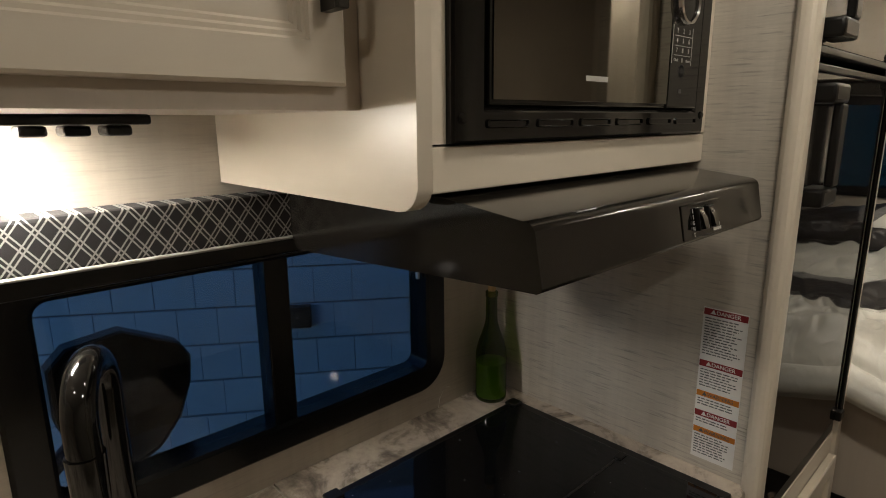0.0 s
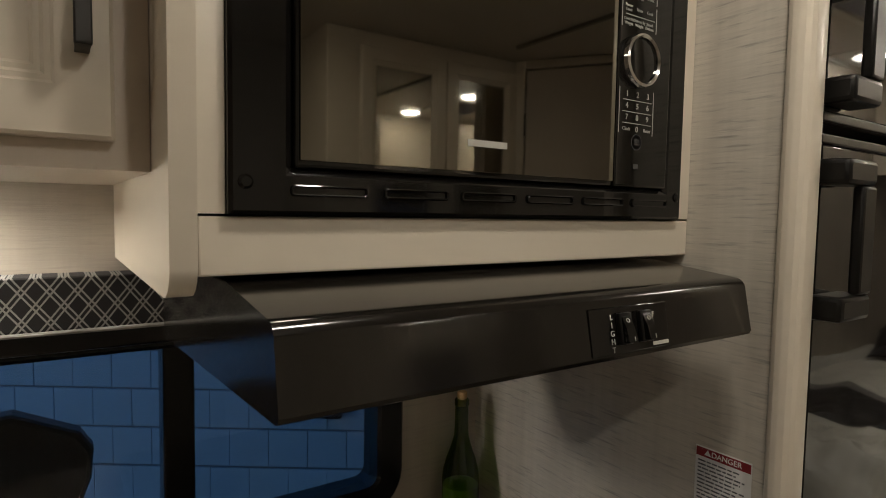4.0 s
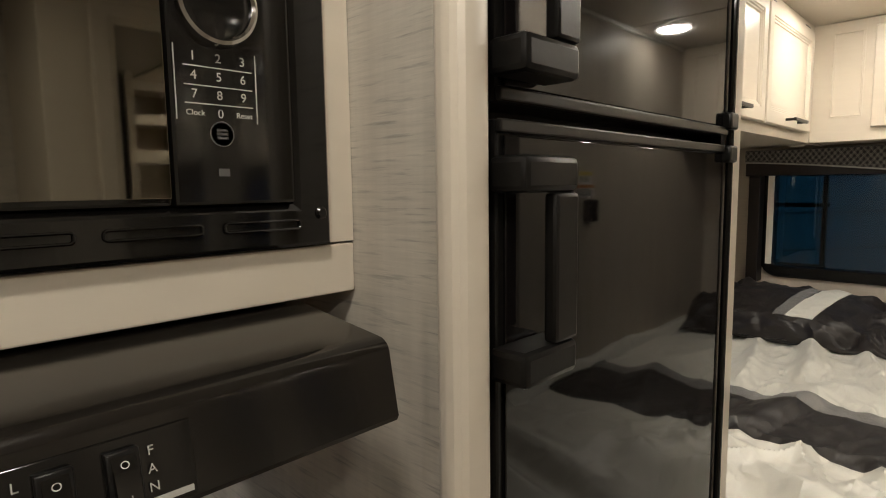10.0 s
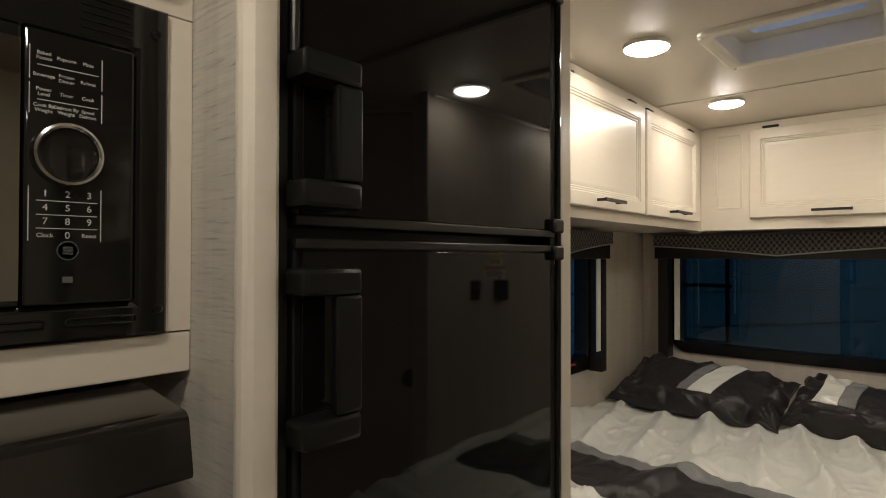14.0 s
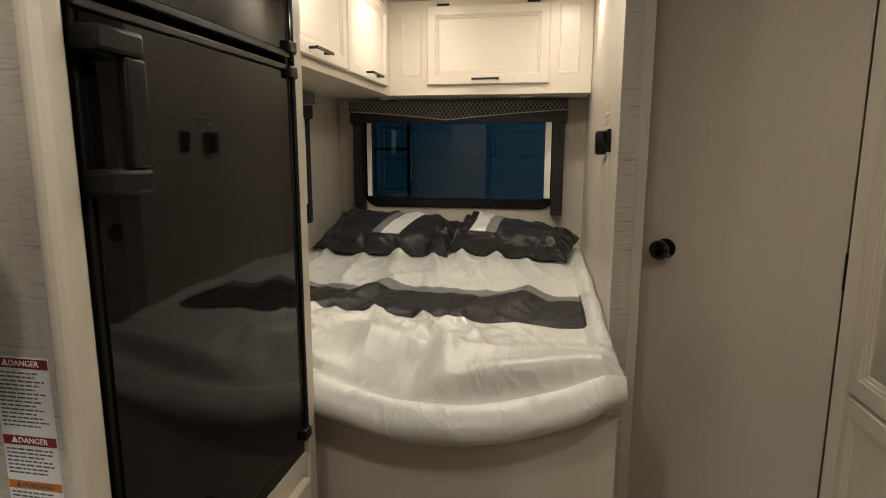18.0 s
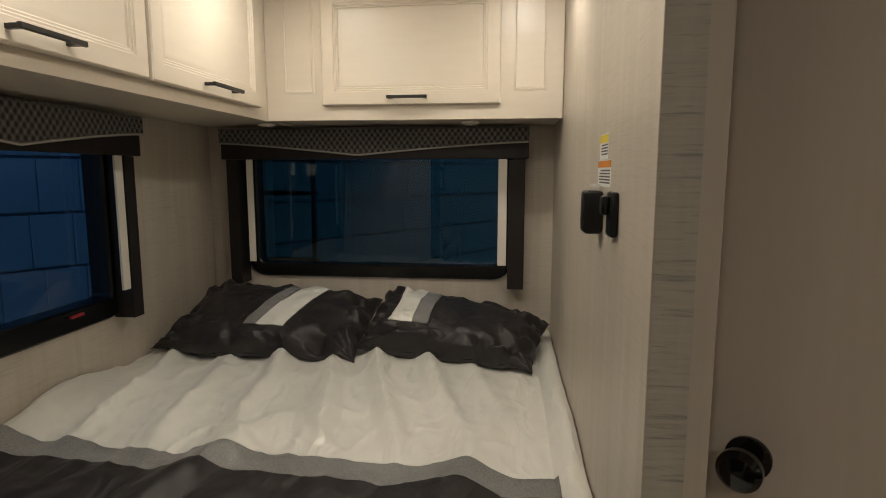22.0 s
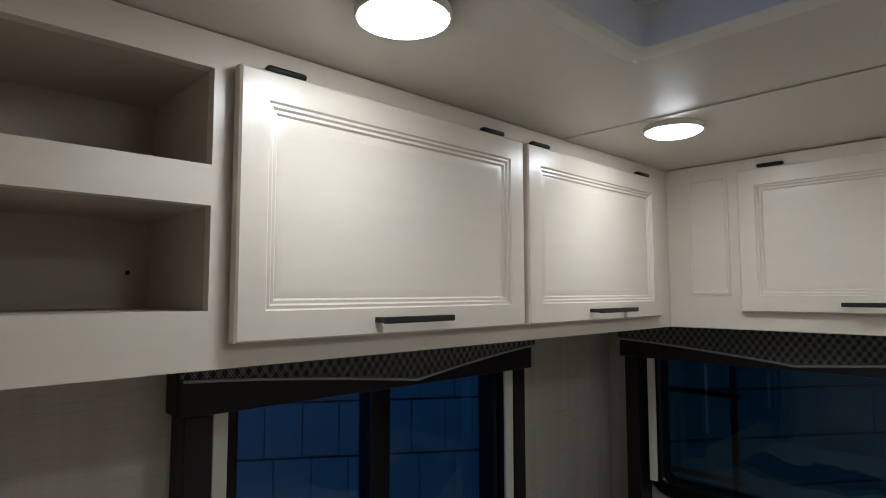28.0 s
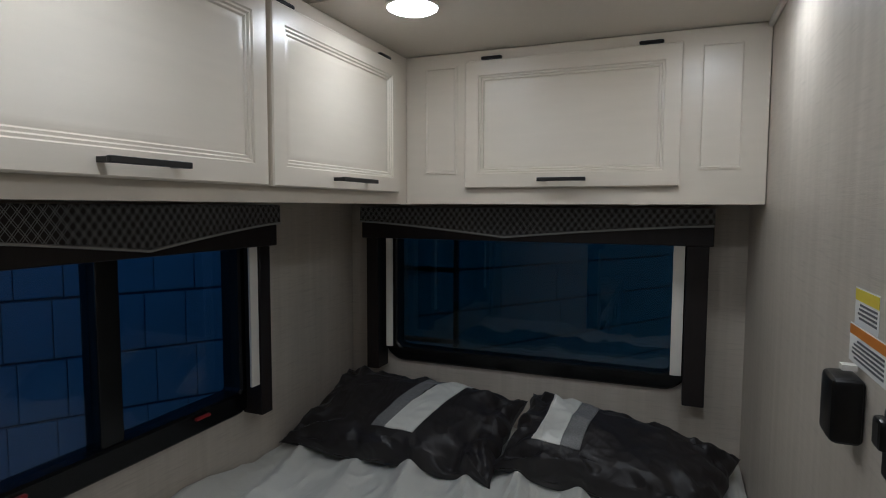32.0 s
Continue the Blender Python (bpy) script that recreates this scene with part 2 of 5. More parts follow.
YELLOW = mat("label_yellow", (0.72, 0.58, 0.04), 0.55, vary=0.05)
PRINTWHITE = mat("white_print", (0.42, 0.41, 0.38), 0.5, vary=0.03)
PRINTGREY = mat("grey_print", (0.085, 0.082, 0.08), 0.5, vary=0.03)
GREYCLOTH = mat("silver_grey_satin", (0.20, 0.195, 0.19), 0.34, vary=0.5, bump=0.5, scale=(260, 260, 260))
LENS = glow("lamp_lens", (1.0, 0.90, 0.74), 50.0)
KLENS = glow("kitchen_lamp_lens", (1.0, 0.90, 0.74), 54.0)
# Unseen fill lamp over the aisle, added to lift the bathroom door.
AISLEFILL = glow("aisle_fill_lens", (1.0, 0.90, 0.74), 80.0)
FLENS = glow("front_lamp_lens", (1.0, 0.90, 0.74), 30.0)
TUBE = glow("lit_lamp_lens", (1.0, 0.92, 0.78), 85.0)
CLEARGLASS = pane_glass("clear_window_glass", (0.51, 0.55, 0.61), 0.03)
TINTGLASS = pane_glass("tinted_window_glass", (0.24, 0.31, 0.295), 0.045)
BOTTLEGLASS = pane_glass("green_bottle_glass", (0.24, 0.36, 0.06), 0.06)
GLOWGREEN = mat("green_refracted_glow", (0.42, 0.50, 0.06), 0.35, vary=0.15)
CORK = mat("cork", (0.52, 0.33, 0.15), 0.85, vary=0.25, bump=0.4, scale=(200, 200, 200))
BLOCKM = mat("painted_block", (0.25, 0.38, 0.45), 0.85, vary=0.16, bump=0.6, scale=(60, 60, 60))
MORTAR = mat("block_mortar", (0.085, 0.12, 0.15), 0.9, vary=0.1)
ASPHALT = mat("asphalt", (0.05, 0.05, 0.05), 0.9, vary=0.2, bump=0.5, scale=(120, 120, 120))
LABELGREY = mat("faded_label_print", (0.20, 0.195, 0.19), 0.6, vary=0.05)
REDPLASTIC = mat("red_latch", (0.30, 0.02, 0.02), 0.4, vary=0.05)


def satin(name, color, rough, spec=0.5, crease=0.6, vary=0.05):
    """Soft satin cloth: fine weave with larger pressed creases."""
    m = mat(name, color, rough, vary=vary, bump=0.10, scale=(300, 300, 300), spec=spec)
    nt = m.node_tree
    b = nt.nodes["Principled BSDF"]
    old = b.inputs["Normal"].links[0].from_node
    co = nt.nodes.new("ShaderNodeTexCoord")
    mp = nt.nodes.new("ShaderNodeMapping")
    mp.inputs["Scale"].default_value = (5, 10, 8)
    mp.inputs["Rotation"].default_value = (0, 0, 0.5)
    nt.links.new(co.outputs["Object"], mp.inputs[0])
    n = nt.nodes.new("ShaderNodeTexNoise")
    n.inputs["Scale"].default_value = 1.0
    n.inputs["Detail"].default_value = 1.6
    n.inputs["Distortion"].default_value = 1.4
    nt.links.new(mp.outputs[0], n.inputs["Vector"])
    ab = nt.nodes.new("ShaderNodeMath")
    ab.operation = "SUBTRACT"
    ab.inputs[1].default_value = 0.5
    nt.links.new(n.outputs["Fac"], ab.inputs[0])
    a2 = nt.nodes.new("ShaderNodeMath")
    a2.operation = "ABSOLUTE"
    nt.links.new(ab.outputs[0], a2.inputs[0])
    bp = nt.nodes.new("ShaderNodeBump")
    bp.inputs["Strength"].default_value = crease
    bp.inputs["Distance"].default_value = 0.035
    bp.invert = True
    nt.links.new(a2.outputs[0], bp.inputs["Height"])
    nt.links.new(bp.outputs[0], old.inputs["Normal"])
    nt.links.new(old.outputs[0], b.inputs["Coat Normal"])
    b.inputs["Sheen Weight"].default_value = 0.15
    return m


WHITECLOTH = satin("white_quilt_satin", (0.68, 0.665, 0.605), 0.42, crease=0.30)
for key, value in (("Coat Weight", 0.5), ("Coat Roughness", 0.36), ("Coat IOR", 1.9)):
    WHITECLOTH.node_tree.nodes["Principled BSDF"].inputs[key].default_value = value
DARKCLOTH = satin("charcoal_satin", (0.017, 0.014, 0.0135), 0.44, spec=0.4, crease=0.25)
DARKCLOTH.node_tree.nodes["Principled BSDF"].inputs["Sheen Weight"].default_value = 0.04


# ---- mesh helpers ----
def origin_of(ob):
    p = Vector((0, 0, 0))
    while ob is not None:
        p += ob.location
        ob = ob.parent
    return p


def finish(name, bm, material, smooth=True, angle=21):
    bmesh.ops.recalc_face_normals(bm, faces=bm.faces)
    me = bpy.data.meshes.new(name)
    bm.to_mesh(me)
    bm.free()
    if material is not None:
        me.materials.append(material)
    if smooth:
        for p in me.polygons:
            p.use_smooth = True
        me.set_sharp_from_angle(angle=radians(angle))
    return me


def thing(name, at, label, category, group="", kind=""):
    e = new(name)
    e.empty_display_size = 0.05
    e.location = at
    return tagged(e, label, category, group, kind)


def part(name, bm, material, parent, label="", local=False, smooth=True):
    if not local:
        bmesh.ops.translate(bm, verts=bm.verts, vec=-origin_of(parent))
    ob = new(name, finish(name, bm, material, smooth))
    ob.parent = parent
    if label:
        tagged(ob, label)
    return ob


def solo(name, bm, material, label, category, group="", kind=""):
    """A thing that is one mesh, with its origin at its base."""
    xs = [v.co for v in bm.verts]
    at = Vector(((min(v.x for v in xs) + max(v.x for v in xs)) / 2, (min(v.y for v in xs) + max(v.y for v in xs)) / 2, min(v.z for v in xs)))
    bmesh.ops.translate(bm, verts=bm.verts, vec=-at)
    ob = new(name, finish(name, bm, material))
    ob.location = at
    return tagged(ob, label, category, group, kind)


def box(bm, x0, x1, y0, y1, z0, z1, bevel=0.0, seg=2):
    r = bmesh.ops.create_cube(bm, size=1, matrix=Matrix.Translation(((x0 + x1) / 2, (y0 + y1) / 2, (z0 + z1) / 2)) @ Matrix.Diagonal((abs(x1 - x0), abs(y1 - y0), abs(z1 - z0), 1)))
    if bevel:
        es = list({e for v in r["verts"] for e in v.link_edges})
        bmesh.ops.bevel(bm, geom=es, offset=bevel, segments=seg, profile=0.5, affect="EDGES", clamp_overlap=True)
    return bm


def B(*a, bevel=0.0, seg=2):
    return box(bmesh.new(), *a, bevel=bevel, seg=seg)


def cyl(bm, p, q, r0, r1=None, n=20):
    p, q = Vector(p), Vector(q)
    d = q - p
    bmesh.ops.create_cone(bm, cap_ends=True, segments=n, radius1=r0, radius2=r0 if r1 is None else r1, depth=d.length,
                          matrix=Matrix.Translation((p + q) / 2) @ d.to_track_quat("Z", "Y").to_matrix().to_4x4())
    return bm


def lathe(bm, prof, at=(0, 0, 0), n=32, axis="z"):
    """Turn a profile of (radius, height) about an upright axis, or one along -y."""
    rings = []
    for r, h in prof:
        ring = []
        for k in range(n):
            a = 2 * math.pi * k / n
            if axis == "z":
                c = (at[0] + r * math.cos(a), at[1] + r * math.sin(a), at[2] + h)
            else:
                c = (at[0] + r * math.cos(a), at[1] - h, at[2] + r * math.sin(a))
            ring.append(bm.verts.new(c))
        rings.append(ring)
    for a, b in zip(rings, rings[1:]):
        for k in range(n):
            bm.faces.new((a[k], a[(k + 1) % n], b[(k + 1) % n], b[k]))
    bm.faces.new(rings[0])
    bm.faces.new(rings[-1])
    return bm


def put(axis, u, d, z):
    """A point on an upright face: axis 'y' faces along y (u is x), axis 'x' faces along x (u is y)."""
    return (u, d, z) if axis == "y" else (d, u, z)


def round_rect(u0, u1, z0, z1, r, n=7):
    pts = []
    for cu, cz, a0 in ((u1 - r, z1 - r, 0), (u0 + r, z1 - r, 90), (u0 + r, z0 + r, 180), (u1 - r, z0 + r, 270)):
        for k in range(n + 1):
            a = radians(a0 + 90 * k / n)
            pts.append((cu + r * math.cos(a), cz + r * math.sin(a)))
    return pts


def loops(bm, axis, rings, cap=True):
    """Bridge a row of closed outlines, each a list of (u, z) and a depth."""
    vs = [[bm.verts.new(put(axis, u, d, z)) for u, z in pts] for pts, d in rings]
    for a, b in zip(vs, vs[1:]):
        n = len(a)
        for k in range(n):
            bm.faces.new((a[k], a[(k + 1) % n], b[(k + 1) % n], b[k]))
    if cap:
        bm.faces.new(vs[-1])
        bm.faces.new(vs[0])
    else:
        n = len(vs[0])
        for k in range(n):
            bm.faces.new((vs[-1][k], vs[-1][(k + 1) % n], vs[0][(k + 1) % n], vs[0][k]))
    return bm


def ring_frame(axis, u0, u1, z0, z1, r, w, d0, d1, soft=0.006):
    """A rounded window ring, w wide, from depth d0 (room side) to d1."""
    s = 1 if d1 > d0 else -1
    o = lambda i: round_rect(u0 + i, u1 - i, z0 + i, z1 - i, max(0.004, r - i))
    return loops(bmesh.new(), axis, [(o(0), d1), (o(0), d0 + s * soft), (o(soft), d0), (o(w - soft), d0), (o(w), d0 + s * soft), (o(w), d1)], cap=False)


def rect(u0, u1, z0, z1):
    return [(u0, z0), (u1, z0), (u1, z1), (u0, z1)]


def panel_door(axis, u0, u1, z0, z1, d, s, stile=0.040, deep=0.018):
    """A cabinet door with a stepped moulding round a sunk panel. d: the door's front, s: the way from front to back."""
    i = lambda k: rect(u0 + k, u1 - k, z0 + k, z1 - k)
    rg = [(i(0), d + s * deep), (i(0), d + s * 0.003), (i(0.003), d), (i(stile), d)]
    k, dep = stile, 0.0
    for _ in range(3):
        dep += 0.0032
        rg += [(i(k + 0.0025), d + s * dep), (i(k + 0.0065), d + s * (dep - 0.0006))]
        k += 0.0068
    rg.append((i(k + 0.01), d + s * (dep + 0.001)))
    return loops(bmesh.new(), axis, rg)


def pull(parent, axis, a, b, d, s, upright=False, z=0.0, u=0.0, name="handle"):
    """A square black bar pull with two posts, from a to b; d: the door's front."""
    bm = bmesh.new()
    f = d - s * 0.028

    def bb(p0, p1, q0, q1, r0, r1, bev):
        if axis == "y":
            box(bm, p0, p1, min(q0, q1), max(q0, q1), r0, r1, bev)
        else:
            box(bm, min(q0, q1), max(q0, q1), p0, p1, r0, r1, bev)

    if upright:
        bb(u - 0.006, u + 0.006, f - 0.004, f + 0.004, a, b, 0.0015)
        bb(u - 0.005, u + 0.005, f, d, a, a + 0.011, 0)
        bb(u - 0.005, u + 0.005, f, d, b - 0.011, b, 0)
    else:
        bb(a, b, f - 0.004, f + 0.004, z - 0.005, z + 0.005, 0.0015)
        bb(a + 0.004, a + 0.014, f, d, z - 0.004, z + 0.004, 0)
        bb(b - 0.014, b - 0.004, f, d, z - 0.004, z + 0.004, 0)
    return part(name, bm, BLACKMETAL, parent, "square black metal bar pull")


def words(text, size, at, rot, material, parent, name="print", align="CENTER", local=False):
    c = bpy.data.curves.new(name, "FONT")
    c.body = text
    c.size = size
    c.align_x = align
    c.align_y = "CENTER"
    c.extrude = 0.0003
    c.materials.append(material)
    ob = new(name, c)
    ob.parent = parent
    ob.location = Vector(at) - (Vector((0, 0, 0)) if local else origin_of(parent))
    ob.rotation_euler = [radians(a) for a in rot]
    return ob


def wall_with_holes(name, axis, u0, u1, z0, z1, d0, d1, holes, material, label):
    bm = bmesh.new()
    us = sorted({u0, u1, *[h[0] for h in holes], *[h[1] for h in holes]})
    zs = sorted({z0, z1, *[h[2] for h in holes], *[h[3] for h in holes]})

    def cell(a, b, c, d):
        if axis == "y":
            box(bm, a, b, d0, d1, c, d)
        else:
            box(bm, d0, d1, a, b, c, d)

    for a, b in zip(us, us[1:]):
        for c, d in zip(zs, zs[1:]):
            if not any(h[0] <= a and b <= h[1] and h[2] <= c and d <= h[3] for h in holes):
                cell(a, b, c, d)
    bmesh.ops.remove_doubles(bm, verts=bm.verts, dist=1e-5)
    dead = [f for f in bm.faces if any(len(e.link_faces) > 2 for e in f.edges) and all(len(e.link_faces) > 2 for e in f.edges)]
    if dead:
        bmesh.ops.delete(bm, geom=dead, context="FACES")
    ob = new(name, finish(name, bm, material, smooth=False))
    return tagged(ob, label, "wall", kind="structure")


# ---- shell ----
KWIN = (0.222, 0.940, 1.003, 1.332)
BWIN = (2.335, 3.104, 1.180, 1.640)
RWIN = (-0.047, 0.917, 1.190, 1.652)
wall_with_holes("wall_north", "y", CAB, REAR, 0, CEIL, NORTH, NORTH + 0.05, [KWIN, BWIN], WALLSOFT, "greige printed wall board with level wood grain")
wall_with_holes("wall_rear", "x", SOUTH - 0.05, NORTH + 0.05, 0, CEIL, REAR, REAR + 0.05, [RWIN], WALLSOFT, "greige printed wall board behind the bed")
tagged(new("wall_south", finish("wall_south", B(CAB, REAR, SOUTH - 0.05, SOUTH, 0, CEIL), WALLPRINT, False)), "plain greige wall board", "wall", kind="structure")
tagged(new("wall_cab", finish("wall_cab", B(CAB - 0.05, CAB, SOUTH - 0.05, NORTH + 0.05, 0, CEIL), GREIGE, False)), "plain greige board closing the front end", "wall", kind="structure")
tagged(new("wall_bed", finish("wall_bed", B(2.231, REAR, BEDWALL - 0.045, BEDWALL, 0, CEIL), WALLSOFT, False)), "greige printed wall board beside the bed", "wall", kind="structure")
tagged(new("floor", finish("floor", B(CAB - 0.05, REAR + 0.05, SOUTH - 0.05, NORTH + 0.05, -0.06, 0), FLOORM, False)), "brown wood-look vinyl floor", "floor", kind="structure")
VENT = (2.313, 2.593, 0.03, 0.377)
bm = bmesh.new()
for a in ((CAB - 0.05, VENT[0], SOUTH - 0.05, NORTH + 0.05), (VENT[1], REAR + 0.05, SOUTH - 0.05, NORTH + 0.05), (VENT[0], VENT[1], SOUTH - 0.05, VENT[2]), (VENT[0], VENT[1], VENT[3], NORTH + 0.05)):
    box(bm, *a, CEIL, CEIL + 0.05)
tagged(new("ceiling", finish("ceiling", bm, CEILING, False)), "off-white vinyl ceiling panels", "ceiling", kind="structure")
tagged(new("wall_partition", finish("wall_partition", B(PART0, PART1, 0.505, NORTH, 0, CEIL), WALLPRINT, False)), "greige printed partition beside the stove", "wall", kind="structure")

# rounded timber edge on the partition
bm = bmesh.new()
box(bm, PART0 - 0.020, PART1 + 0.003, 0.470, 0.5045, 0, CEIL, 0.016, 4)
tagged(new("trim_post", finish("trim_post", bm, CREAM)), "cream rounded trim post on the partition's edge", "trim", kind="structure")


# ---- kitchen ----
# worktop with the stove let in
wt = thing("worktop", (-0.2, 0.79, 0.868), "marbled grey-brown laminate worktop round sink and stove", "worktop")
part("slab", B(CAB + 0.4, 0.548, 0.485, NORTH - 0.001, 0.868, 0.902, bevel=0.006), COUNTER, wt)
part("back_strip", B(0.5485, 1.1015, 0.985, NORTH - 0.001, 0.868, 0.902, bevel=0.001), COUNTER, wt)
part("side_strip", B(1.102, PART0 - 0.001, 0.492, NORTH - 0.001, 0.868, 0.902, bevel=0.004), COUNTER, wt)

# base cabinets under the worktop
k = thing("base_cabinet", (-0.3, 0.8, 0), "cream base cabinet under the marbled worktop", "cabinet")
part("body", B(CAB + 0.42, 0.545, 0.52, NORTH - 0.004, 0.0, 0.866), CREAM, k)
for n in range(3):
    d = part("door", panel_door("y", -0.60 + n * 0.38, -0.24 + n * 0.38, 0.12, 0.80, 0.50, 1), CREAM, k)
    pull(d, "y", 0.60, 0.75, 0.50, 1, upright=True, u=-0.29 + n * 0.38)

tagged(new("trim_stove", finish("trim_stove", B(1.104, PART0 - 0.001, 0.505, NORTH - 0.004, 0, 0.866), GREIGE, False)), "greige filler panel beside the stove", "trim", kind="structure")

# sink cover let into the worktop, with its seam
s = thing("sink_cover", (0.27, 0.79, 0.902), "marbled sink cover lying flush in the worktop", "sink cover")


def slab(u0, u1, v0, v1, r, z0, z1, soft=0.002):
    bm = bmesh.new()
    vs = []
    for pts, z in ((round_rect(u0, u1, v0, v1, r), z0), (round_rect(u0, u1, v0, v1, r), z1 - soft), (round_rect(u0 + soft, u1 - soft, v0 + soft, v1 - soft, r - soft), z1)):
        vs.append([bm.verts.new((a, b, z)) for a, b in pts])
    for a, b in zip(vs, vs[1:]):
        n = len(a)
        for q in range(n):
            bm.faces.new((a[q], a[(q + 1) % n], b[(q + 1) % n], b[q]))
    bm.faces.new(vs[0])
    bm.faces.new(vs[-1])
    return bm


part("seam", slab(0.086, 0.439, 0.607, 0.963, 0.042, 0.902, 0.9024, 0.0002), BLACK, s, "dark seam round the cover")
part("lid", slab(0.089, 0.436, 0.610, 0.960, 0.040, 0.9025, 0.905, 0.001), COUNTER, s)

# tap
t = thing("tap", (0.285, 0.985, 0.902), "black gooseneck kitchen tap behind the sink", "tap")
part("base", lathe(bmesh.new(), [(0.026, 0), (0.026, 0.006), (0.02, 0.012), (0.016, 0.03)], (0.285, 0.985, 0.902)), BLACKGLOSS, t)


def tube(pts, r, n=20):
    bm = bmesh.new()
    rings = []
    for k, p in enumerate(pts):
        p = Vector(p)
        a = Vector(pts[max(0, k - 1)])
        b = Vector(pts[min(len(pts) - 1, k + 1)])
        q = (b - a).to_track_quat("Z", "X")
        rings.append([bm.verts.new(p + q @ Vector((r * math.cos(2 * math.pi * j / n), r * math.sin(2 * math.pi * j / n), 0))) for j in range(n)])
    for a, b in zip(rings, rings[1:]):
        best = min(range(n), key=lambda o: (a[0].co - b[o].co).length)
        for j in range(n):
            bm.faces.new((a[j], a[(j + 1) % n], b[(j + 1 + best) % n], b[(j + best) % n]))
    bm.faces.new(rings[0])
    bm.faces.new(rings[-1])
    return bm


ax, ay = -0.45, -0.89
arc = [(0.285, 0.985, 0.93), (0.285, 0.985, 1.10), (0.285, 0.985, 1.225)] + [(0.285 + ax * 0.052 * (1 - math.cos(radians(a))), 0.985 + ay * 0.052 * (1 - math.cos(radians(a))), 1.225 + 0.052 * math.sin(radians(a))) for a in range(15, 181, 15)] + [(0.285 + ax * 0.104, 0.985 + ay * 0.104, 1.19)]
part("spout", tube(arc, 0.0185), BLACKGLOSS, t)
part("spray_head", cyl(bmesh.new(), (0.285 + ax * 0.104, 0.985 + ay * 0.104, 1.19), (0.285 + ax * 0.104, 0.985 + ay * 0.104, 1.12), 0.021, 0.019), BLACKGLOSS, t)
part("lever", cyl(bmesh.new(), (0.30, 0.985, 0.96), (0.365, 0.98, 0.99), 0.006), BLACKGLOSS, t)

# stove
st = thing("stove", (0.82, 0.74, 0.0), "black built-in gas range with a glass lid", "stove")
part("body", B(0.556, 1.092, 0.520, 0.975, 0.02, 0.895), BLACK, st)
part("rim", B(0.550, 1.100, 0.520, 0.985, 0.896, 0.9045, bevel=0.003), BLACK, st)
part("side_rail", B(0.552, 0.588, 0.497, 0.984, 0.905, 0.916, bevel=0.004), BLACK, st)
part("side_rail", B(1.074, 1.0995, 0.500, 0.984, 0.905, 0.914, bevel=0.004), BLACK, st)
part("back_rail", B(0.589, 1.073, 0.966, 0.984, 0.905, 0.915, bevel=0.003), BLACK, st)
for a in (0.580, 1.060):
    part("hinge_block", B(a, a + 0.03, 0.955, 0.9835, 0.9155, 0.923, bevel=0.003), BLACK, st)
lid = part("glass_lid", B(0.589, 1.073, 0.512, 0.9655, 0.911, 0.9185, bevel=0.002), STOVEGLASS, st, "black glass stove lid")
part("lid_edge", B(0.586, 1.076, 0.497, 0.5115, 0.905, 0.9165, bevel=0.004), BLACK, lid)
part("control_panel", B(0.556, 1.094, 0.480, 0.519, 0.795, 0.896, bevel=0.008, seg=3), BLACKGLOSS, st)
door = part("oven_door", B(0.556, 1.094, 0.484, 0.519, 0.14, 0.785, bevel=0.006), BLACKGLOSS, st)
hb = bmesh.new()
cyl(hb, (0.60, 0.452, 0.748), (1.10, 0.452, 0.748), 0.0125)
part("oven_handle", hb, SATIN, door, "satin silver oven handle")
for a in (0.612, 1.08):
    part("handle_bracket", B(a - 0.012, a + 0.012, 0.452, 0.4835, 0.742, 0.756, bevel=0.003), SATIN, door)


def knob(x, z):
    kn = part("knob", lathe(bmesh.new(), [(0.030, 0), (0.031, 0.004), (0.030, 0.012), (0.0265, 0.016), (0.0255, 0.021), (0.020, 0.0225)], (x, 0.4795, z), axis="y"), SATIN, st, "satin silver stove knob")
    g = B(x - 0.0075, x + 0.0075, 0.437, 0.460, z - 0.022, z + 0.022, bevel=0.003)
    part("grip", g, SATIN, kn)


for x in (0.640, 0.735, 0.832, 0.930, 1.032):
    knob(x, 0.848)
ic = bmesh.new()
for x in (0.640, 0.735, 0.832, 0.930, 1.032):
    box(ic, x - 0.001, x + 0.001, 0.4785, 0.4797, 0.882, 0.888)
    for du, dz in ((0.034, 0.870), (0.039, 0.876), (0.044, 0.870)):
        lathe(ic, [(0.0025, 0), (0.0025, 0.0008)], (x + du, 0.4797, dz), n=8, axis="y")
part("dial_marks", ic, PRINTWHITE, st, "small white burner marks")["kind"] = "stuff"
lb = bmesh.new()
for n, (w, y) in enumerate(((0.055, 0.575), (0.17, 0.566), (0.21, 0.557), (0.20, 0.548))):
    x = 0.845 - w / 2
    while x < 0.845 + w / 2:
        e = random.uniform(0.006, 0.018)
        box(lb, x, min(x + e, 0.845 + w / 2), y, y + 0.0030, 0.9186, 0.9189)
        x += e + 0.003
part("warning_print", lb, PRINTGREY, lid, "small grey warning print")
part("fold_seam", B(0.5895, 1.0725, 0.688, 0.692, 0.9186, 0.9196, bevel=0.0004), BLACKMETAL, lid, "thin fold line across the glass lid")
for x in (0.604, 1.056):
    part("fold_hinge", B(x - 0.012, x + 0.012, 0.6825, 0.6975, 0.9187, 0.9215, bevel=0.001), BLACK, lid)
cr = bmesh.new()
rnd = random.Random(11)
for _ in range(45):
    x, y, r = rnd.uniform(0.60, 1.06), rnd.uniform(0.53, 0.955), rnd.uniform(0.0004, 0.0010)
    box(cr, x - r, x + r, y - r * 0.7, y + r * 0.7, 0.91855, 0.9188 + r * 0.5)
